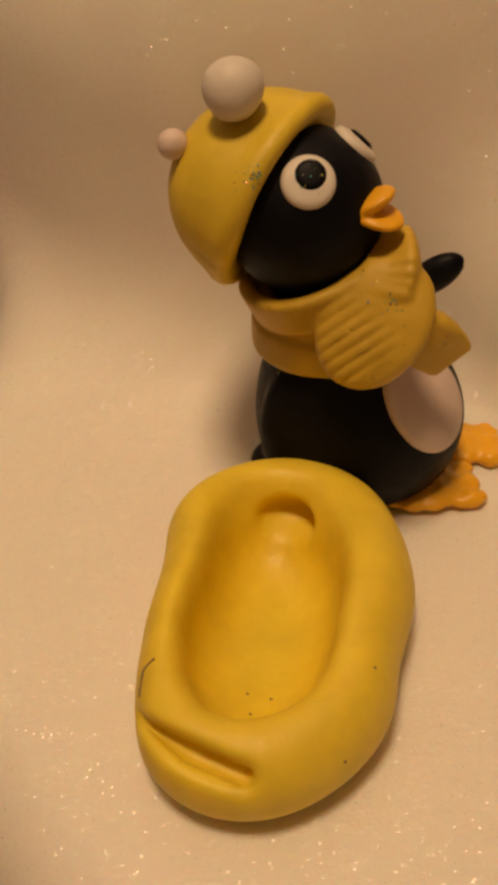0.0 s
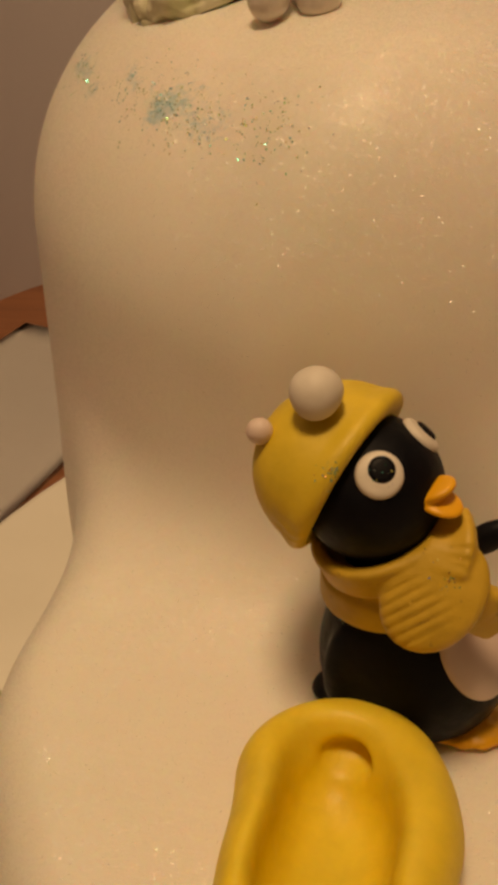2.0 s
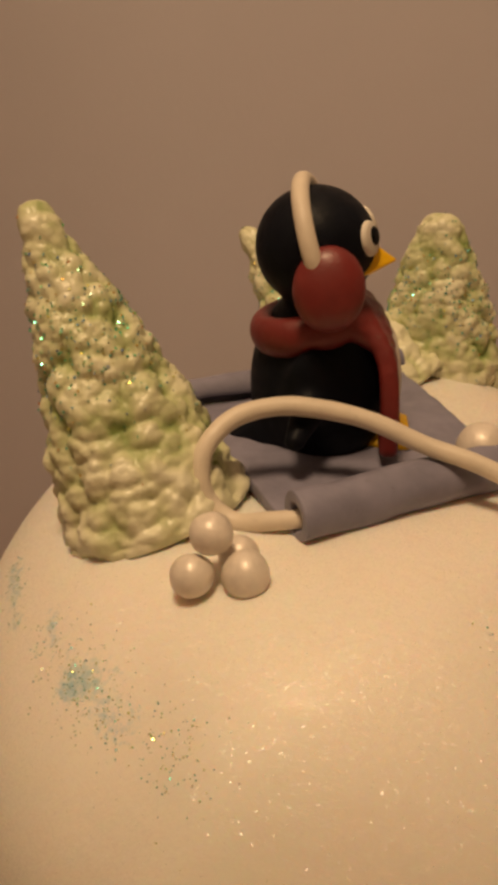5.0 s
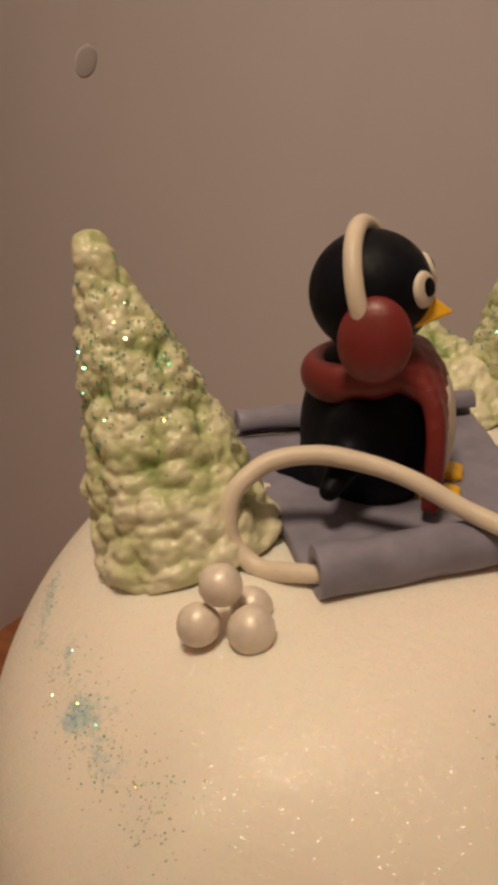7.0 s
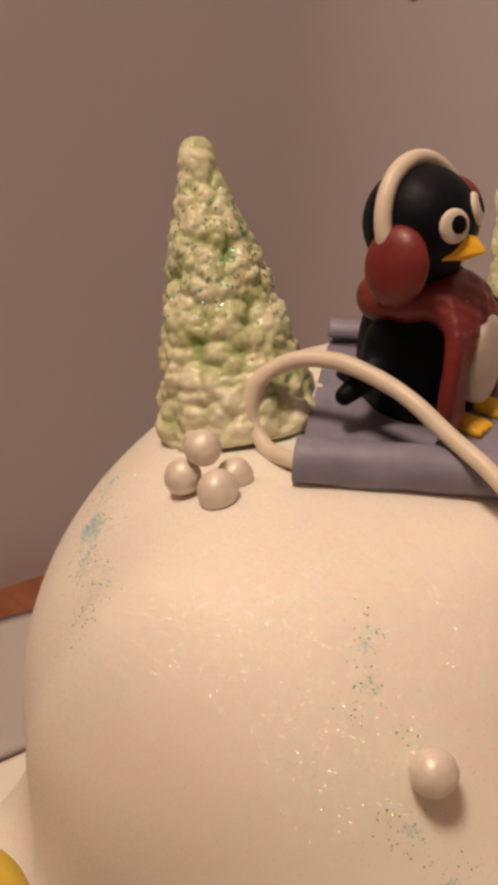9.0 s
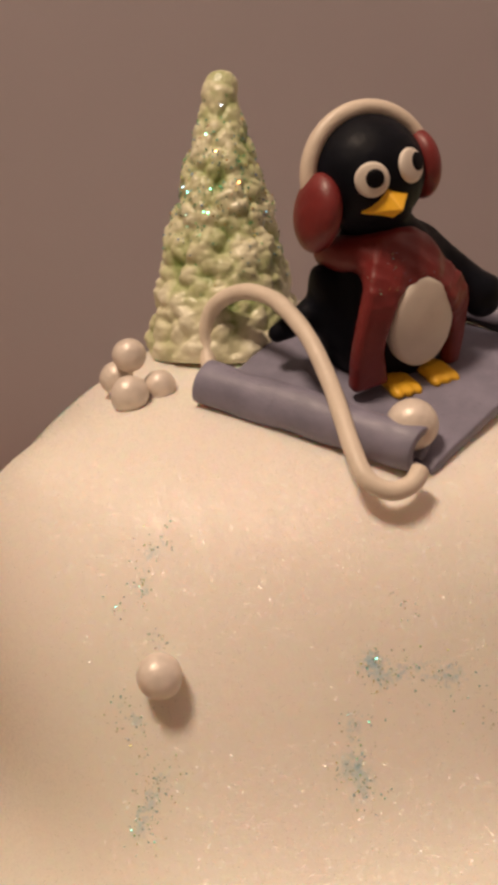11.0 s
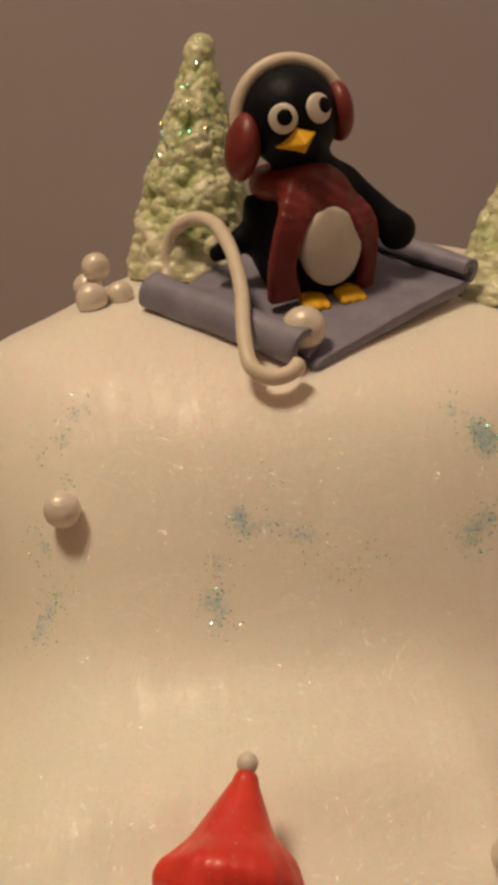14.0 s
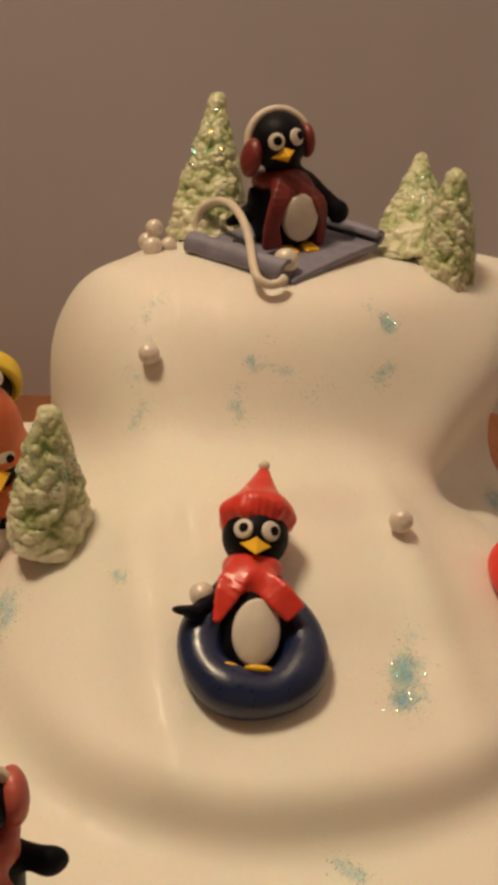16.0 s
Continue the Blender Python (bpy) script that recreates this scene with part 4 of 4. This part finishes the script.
        score = 0.00030 * np.sin(4200 * (0.35 * a + b)) * np.clip((0.0010 - a) / 0.003, 0, 1) * np.clip((b + 0.0045) / 0.003, 0, 1)
        leaf = smax(rim, np.abs(h + 0.5 * score) - 0.0010 + 0.5 * np.abs(score), 0.0014) * 0.9
        fold = slab(p, [at(-0.0158, -0.1205, 0.0349), at(-0.0158, -0.1245, 0.0338), at(-0.0164, -0.1268, 0.0314)], (0.85, 0.1, 0.5), [0.0030, 0.0036, 0.0034], 0.0012)
        d = smin(smin(d, fold, 0.0012), leaf, 0.0007)
        end = slab(p, [at(-0.0150, -0.1262, 0.0277), at(-0.0114, -0.1264, 0.0249), at(-0.0086, -0.1252, 0.0219)], (0.55, 0.0, 0.80), [0.0030, 0.0042, 0.0036], 0.0013)
        return np.minimum(d, end)

    def bill(p):
        # an open bill: two soft lips folded at the corner of the mouth
        corner = vec(*at(-0.0203, -0.1220, 0.0393))

        def lip(far, wide, thick):
            f = vec(*at(*far)) - corner
            long = np.linalg.norm(f)
            f = f / long
            s = vec(0.25, 0.95, 0.1)
            s = s - (s @ f) * f
            s = s / np.linalg.norm(s)
            q = p - corner
            a, b, h = q @ f, q @ s, q @ np.cross(f, s)
            h = h - 40 * b * b
            return ell(np.stack([a - 0.46 * long, b, h], -1), (0, 0, 0), (0.56 * long, wide, thick))

        d = smin(lip((-0.0161, -0.1228, 0.0420), 0.0025, 0.0010), lip((-0.0150, -0.1238, 0.0384), 0.0026, 0.0009), 0.0009)
        return smin(d, ell(p, tuple(corner), (0.0012, 0.0020, 0.0014)), 0.0010)

    def foot(x, y, turn, long):
        def fld(p):
            px, py, _ = at(x, y, 0)
            d = ell(p, (px, py, 0.0016), (long, 0.0046, 0.0015), rot("Z", turn))
            c, s = math.cos(radians(turn)), math.sin(radians(turn))
            for o in (-0.0032, 0, 0.0032):
                d = smin(d, ell(p, (px + long * 0.8 * c - o * s, py + long * 0.8 * s + o * c, 0.0014), (0.0026, 0.0016, 0.0012), rot("Z", turn)), 0.0008)
            return d + 0.0002 * np.sin(1900 * p[..., 0]) * np.sin(1500 * p[..., 1])
        lo = vec(*at(x, y, -0.0072)) - vec(0.012, 0.012, 0)
        return (fld, lo, lo + vec(0.024, 0.024, 0.006), 0.0005, ORANGE)

    n1, n2 = vec(0.10, -0.72, 0.69), vec(0.62, 0.22, 0.75)
    e1, e2 = hc + n1 / np.linalg.norm(n1) * 0.0098, hc + n2 / np.linalg.norm(n2) * 0.0098
    return [
        (body, (-0.025, -0.018, -0.001), (0.018, 0.018, 0.057), 0.0006, BLACK),
        (belly, (-0.004, -0.018, 0.004), (0.018, 0.008, 0.032), 0.0005, PINKWHITE),
        (hat, (-0.034, -0.022, 0.024), (0.008, 0.018, 0.066), 0.0005, HATYELLOW),
        (pom, (-0.022, -0.014, 0.052), (-0.008, 0.000, 0.068), 0.0004, WHITE),
        (pom2, (-0.027, -0.010, 0.047), (-0.018, -0.001, 0.058), 0.0004, PINKWHITE),
        (scarf, (-0.020, -0.024, 0.012), (0.018, 0.012, 0.048), 0.0004, SCARFYELLOW),
        *eye_pieces(head, e1, n1, 0.0031, 0.0018, (0.0002, 0.0002, 0.0006)),
        *eye_pieces(head, e2, n2, 0.0030, 0.0017, (0.0003, 0.0005, -0.0001)),
        (bill, at(-0.0250, -0.1290, 0.0337), at(-0.0105, -0.1165, 0.0472), 0.0003, ORANGE),
        foot(-0.0092, -0.1190, 14, 0.0070),
        foot(-0.0038, -0.1085, 4, 0.0056),
    ]


figurine("penguin_figurine", "sugar penguin with yellow bobble hat and yellow scarf looking up", pose(-0.0185, -0.1135, -0.0062), yellow_penguin(),
         [((-0.0135, -0.0150, 0.0522), 0.0014, 40), ((-0.0068, -0.0126, 0.0510), 0.0016, 45), ((0.0025, -0.0150, 0.0372), 0.0013, 30), ((0.0025, -0.0150, 0.0372), 0.0030, 14), ((-0.0125, -0.0095, 0.024), 0.0012, 8)])


# penguin with the pointed red hat, lying back in the blue ring; upright in its own axes
def ring_penguin():
    hc = vec(0.0, 0.0, 0.0300)

    def head(p):
        return ell(p, hc, (0.0098, 0.0100, 0.0096))

    def trunk(p):
        return ell(p, (0.0, 0.0, 0.0045), (0.0108, 0.0122, 0.0195))

    def body(p):
        d = smin(head(p), trunk(p), 0.004)
        wing = smin(cap(p, (0.002, -0.0090, 0.0100), (0.0100, -0.0155, 0.0030), 0.0036, 0.0022), ell(p, (0.0115, -0.0178, 0.0032), (0.0022, 0.0042, 0.0014)), 0.002)
        wing2 = cap(p, (0.002, 0.0085, 0.0100), (0.0040, 0.0125, 0.0020), 0.0038, 0.0032)
        return smin(smin(d, wing, 0.002), wing2, 0.002)

    def belly(p):
        return smax(smax(trunk(p) - 0.0009, ell(p, (0.0090, 0.0024, -0.0005), (0.009, 0.0070, 0.0096)), 0.0008), -(trunk(p) + 0.001), 0.0002)

    def hat(p):
        ang = np.arctan2(p[..., 1], p[..., 0] + 0.001)
        low = np.clip((0.045 - p[..., 2]) / 0.008, 0, 1)
        fold = (0.0003 * np.sin(7 * ang + 1) + 0.00012 * np.sin(23 * ang + 3 * np.sin(3 * ang)) + 0.0002 * np.sin(900 * p[..., 2] + 3 * ang)) * low
        d = cap(p, (-0.0010, 0.0, 0.0375), (-0.0040, 0.001, 0.0515), 0.0100, 0.0026)
        return smin(d, ringf(p, (-0.0005, 0.0, 0.0360), (-0.30, -0.16, 1), 0.0088, 0.0024, 1.25), 0.0055) + fold + 0.0004

    def pom(p):
        return ell(p, (-0.0042, 0.001, 0.0545), (0.0018, 0.0018, 0.0018))

    def scarf(p):
        d = ringf(p, (0.0, 0.0, 0.0200), (0.1, 0, 1), 0.0064, 0.0026, 1.3)
        d = smin(d, ell(p, (0.0062, -0.0008, 0.0150), (0.0056, 0.0078, 0.0062)), 0.002)
        d = smin(d, slab(p, [(0.0075, -0.0020, 0.0195), (0.0112, -0.0062, 0.0115), (0.0108, -0.0092, 0.0015)], (0, 1, 0.4), [0.0044, 0.0044, 0.0016], 0.0012), 0.002)
        return smin(d, slab(p, [(0.0080, 0.0010, 0.0160), (0.0116, 0.0072, 0.0105), (0.0104, 0.0125, 0.0060)], (0.2, 0.6, 1), [0.0036, 0.0044, 0.0040], 0.0012), 0.002)

    def foot(y):
        return lambda p: ell(p, (0.0116, y, -0.0110), (0.0022, 0.0040, 0.0012))

    e1, e2 = hc + vec(0.0090, -0.0042, -0.0004), hc + vec(0.0090, 0.0042, -0.0004)
    return [
        (body, (-0.014, -0.025, -0.017), (0.015, 0.021, 0.042), H, NAVY),
        (belly, (0, -0.010, -0.013), (0.015, 0.012, 0.016), 0.0006, WHITE),
        (hat, (-0.016, -0.016, 0.026), (0.014, 0.016, 0.056), H, RED),
        (pom, (-0.008, -0.003, 0.051), (0.0, 0.005, 0.058), 0.0005, WHITE),
        (scarf, (-0.013, -0.016, 0.0), (0.016, 0.020, 0.028), 0.0006, RED),
        *eye_pieces(head, e1, e1 - hc, 0.0030, 0.0015, (0.0002, 0.0003, 0.0001)),
        *eye_pieces(head, e2, e2 - hc, 0.0030, 0.0015, (-0.0002, 0.0008, 0.0001)),
        beak_piece(hc + vec(0.0082, 0.0, -0.0056), (0.80, 0, -0.60), (0.60, 0, 0.80), 0.0048, 0.0032, 0.0020, BEAK),
        (foot(-0.0058), (0.006, -0.012, -0.015), (0.017, 0.0, -0.006), 0.0005, BEAK),
        (foot(0.0036), (0.006, -0.002, -0.015), (0.017, 0.010, -0.006), 0.0005, BEAK),
    ]


zc = Vector((-0.74, 0.22, 0.63)).normalized()
xc = Vector((0.72, -0.14, 0.60))
xc = (xc - zc * xc.dot(zc)).normalized()
yc = zc.cross(xc)
ring_pose = Matrix((xc, yc, zc)).transposed().to_4x4()
ring_pose.translation = Vector((0.0942, -0.0390, 0.0423)) - zc * 0.0300
figurine("penguin_figurine", "sugar penguin with pointed red hat lying in the blue ring", ring_pose, ring_penguin(), [((0.006, -0.002, 0.042), 0.006, 60), ((0.010, 0.0, 0.017), 0.006, 40)])


def simple_penguin(hat_mat, scarf_mat, muffs):
    """A penguin partly in view: body, head, scarf, eyes, beak and hat or earmuffs; faces +x."""
    hc = vec(0.0, 0.0, 0.0400)

    def head(p):
        return ell(p, hc, (0.0108, 0.0110, 0.0106))

    def body(p):
        t = smax(ell(p, (0.0, 0.0, 0.0135), (0.0122, 0.0130, 0.0190)), -p[..., 2] + 0.0002, 0.002)
        d = smin(head(p), t, 0.004)
        for s in (-1, 1):
            d = smin(d, smin(cap(p, (0.001, s * 0.0110, 0.0220), (0.004, s * 0.0180, 0.0208), 0.0032, 0.0030), ell(p, (0.0045, s * 0.0190, 0.0210), (0.0026, 0.0040, 0.0036)), 0.002), 0.003)
        return d

    def belly(p):
        return ell(p, (0.0060, 0.0, 0.0120), (0.0072, 0.0075, 0.0100))

    def scarf(p):
        d = ringf(p, (0, 0, 0.0275), (0.1, 0, 1), 0.0086, 0.0042, 1.15)
        d = d + 0.0003 * np.sin(9 * np.arctan2(p[..., 1], p[..., 0]) + 500 * p[..., 2])
        d = smin(d, slab(p, [(0.0080, -0.002, 0.027), (0.0130, -0.006, 0.016), (0.0125, -0.007, 0.006)], (0, 1, 0), 0.0046, 0.0017), 0.002)
        return smin(d, slab(p, [(0.0080, 0.002, 0.027), (0.0125, 0.009, 0.017), (0.0115, 0.011, 0.008)], (0, 1, 0), 0.0042, 0.0017), 0.002)

    out = [
        (body, (-0.015, -0.026, -0.001), (0.016, 0.026, 0.053), 0.0008, NAVY),
        (belly, (-0.002, -0.009, 0.0), (0.015, 0.009, 0.024), 0.0008, WHITE),
        (scarf, (-0.016, -0.018, 0.002), (0.019, 0.018, 0.038), 0.0008, scarf_mat),
        *eye_pieces(head, hc + vec(0.0095, -0.0042, 0.003), (0.0095, -0.0042, 0.003), 0.0033, 0.0016, (0.0002, 0.0004, 0.0002)),
        *eye_pieces(head, hc + vec(0.0095, 0.0042, 0.003), (0.0095, 0.0042, 0.003), 0.0033, 0.0016, (0.0, 0.0007, 0.0002)),
        beak_piece(hc + vec(0.0095, 0.0, -0.0025), (1, 0, -0.1), (0, 0, 1), 0.0080, 0.0042, 0.0034, BEAK),
    ]
    if muffs:
        for s in (-1, 1):
            out.append((lambda p, s=s: ell(p, (0, s * 0.0118, 0.0395), (0.0066, 0.0036, 0.0070)), (-0.009, s * 0.0118 - 0.005, 0.030), (0.009, s * 0.0118 + 0.005, 0.049), 0.0008, hat_mat))
        out.append((lambda p: smax(ringf(p, hc, (1, 0, 0), 0.0115, 0.0016), -(p[..., 2] - 0.040), 0.0005), (-0.003, -0.015, 0.036), (0.003, 0.015, 0.056), 0.0006, ROPE))
    else:
        out.append((lambda p: smin(smax(ell(p, hc + vec(-0.002, 0, 0.003), (0.0118, 0.0120, 0.0225)), 0.0455 - p[..., 2] - 0.3 * p[..., 0] - 0.002, 0.002), ringf(p, hc + vec(-0.001, 0, 0.0042), (0.3, 0, 1), 0.0108, 0.0022), 0.0015), (-0.017, -0.016, 0.034), (0.014, 0.016, 0.069), 0.0008, hat_mat))
        out.append((lambda p: ell(p, (-0.003, 0.003, 0.0670), (0.0032, 0.0032, 0.0032)), (-0.007, -0.001, 0.063), (0.001, 0.007, 0.071), 0.0005, PEARL))
    return out


figurine("penguin_figurine", "sugar penguin with coral bobble hat behind the rounded tree", pose(0.0300, -0.1160, 0.0000, 0, 0, 8), simple_penguin(CORAL, CORAL, False))
figurine("penguin_figurine", "sugar penguin with pink earmuffs and pink scarf at the slope's foot", pose(0.1745, -0.1238, -0.0068, 0, 0, 4), simple_penguin(PINK, PINK, True))

# ---- swim rings ----


def boat_field(p):
    """A long soft ring with a dished floor, thick rim, one pinched crease."""
    x, y, z = p[..., 0], p[..., 1], p[..., 2]
    x = x - 0.0007 * np.sin(y * 120 + 1.7) - 0.0003 * np.sin(y * 330) - 0.03 * y
    wide = 0.94 + 0.8 * y
    dy = np.maximum(np.abs(y) - 0.0101, 0)
    q = np.sqrt((x / wide) ** 2 + dy ** 2)
    half = 0.0047 + 0.0009 * np.clip(x / 0.012, -1, 1) + 0.0005 * np.sin(y * 170 + 0.8)
    tall = 0.0066 + 0.0006 * np.sin(y * 120 + 1)
    d = (np.sqrt(((q - 0.0108) / (half + 0.0004)) ** 2 + ((z - 0.0060) / tall) ** 2) - 1) * 0.0046
    d = smin(d, np.maximum(q - 0.0105, z - 0.0085), 0.0030)
    # the hollow: an egg-shaped bowl that runs in under the far rim
    qx, qy = (x + 0.0004) / (0.0084 + 0.05 * np.clip(-y, -0.02, 0.02)), (y + 0.0004) / 0.0172
    flat = np.sqrt(qx ** 2 + np.abs(qy) ** 2.3 + 1e-12)
    deep = np.abs(z - 0.0135) / 0.0124
    bowl = ((flat ** 3.2 + deep ** 3.2 + 1e-12) ** (1 / 3.2) - 1) * 0.0085
    d = smax(d, -bowl, 0.0022)
    under = ell(p, (0.0018, 0.0168, 0.0070), (0.0042, 0.0028, 0.0018))
    d = smax(d, -under, 0.0020)
    d = smax(d, -z, 0.0015)
    slit = np.full(d.shape, 9.0)
    for inward, down, r in ((0.0, 0.0, 1.0), (0.0012, 0.0011, 0.9)):
        ends = [(-0.0118, -0.0188 + inward, 0.0094 - down), (-0.0055, -0.0232 + inward, 0.0102 - down), (0.0002, -0.0250 + inward, 0.0096 - down)]
        slit = np.minimum(slit, np.minimum(cap(p, ends[0], ends[1], 0.0004 * r, 0.0013 * r), cap(p, ends[1], ends[2], 0.0013 * r, 0.0012 * r)))
    d = smax(d, -slit, 0.0016)
    return d


me = mesh_of("swim_ring", [(*skin(boat_field, (-0.0225, -0.031, -0.001), (0.0225, 0.031, 0.016), 0.0005), YELLOW)])
boat = new("swim_ring", me)
boat.matrix_world = pose(-0.0292, -0.1486, -0.0062, 0, 0, -2.0)
tagged(boat, "long yellow sugar swim ring with a dished floor", "swim ring", "swim rings")


def on_boat(x, y, z):
    """The place on the ring's skin nearest to a point."""
    p = vec(x, y, z)
    for _ in range(12):
        e = np.eye(3) * 0.0002
        g = np.array([(boat_field(p + e[i]) - boat_field(p - e[i])) / 0.0004 for i in range(3)])
        p = p - boat_field(p) * g / max(g @ g, 0.05)
    return tuple(p)


cord("scuff_mark", [on_boat(-0.0104, -0.0128, 0.0112), on_boat(-0.0114, -0.0136, 0.0108), on_boat(-0.0118, -0.0150, 0.0104), on_boat(-0.0120, -0.0164, 0.0100)], 0.00016, SCUFF, boat, "dark scuff mark")
for px, py, pz in ((-0.0015, -0.0080, 0.0020), (0.0012, -0.0086, 0.0020), (-0.0008, -0.0112, 0.0024), (0.0128, -0.0113, 0.0115), (0.0102, -0.0207, 0.0078)):
    bm = bmesh.new()
    bmesh.ops.create_uvsphere(bm, u_segments=8, v_segments=6, radius=0.00018)
    speck = part("crumb", bm, SCUFF, boat, "dark crumb")
    speck.location = on_boat(px, py, pz)


def ring_thing(m, big, small, mat, label):
    me = mesh_of("swim_ring", [(*skin(lambda p: ringf(p, (0, 0, 0), (0, 0, 1), big, small) + 0.0004 * np.sin(4 * np.arctan2(p[..., 1], p[..., 0]) + 1), (-big - small - 0.002,) * 2 + (-small - 0.002,), (big + small + 0.002,) * 2 + (small + 0.002,), 0.0008), mat)])
    ob = new("swim_ring", me)
    ob.matrix_world = m
    return tagged(ob, label, "swim ring", "swim rings")


ring_thing(pose(0.1225, -0.0450, 0.0235, 0, 17, 0), 0.0150, 0.0068, BLUE, "shiny dark blue sugar swim ring on the slide")
ring_thing(pose(0.1040, 0.0560, 0.0200, -20.9, 12.6, 0), 0.0140, 0.0068, RINGRED, "bright red sugar swim ring beside the slide")
snowball((0.1085, -0.0575, 0.0338), 0.0036, 9, "pearly sugar snowball held on a flipper in the blue ring")
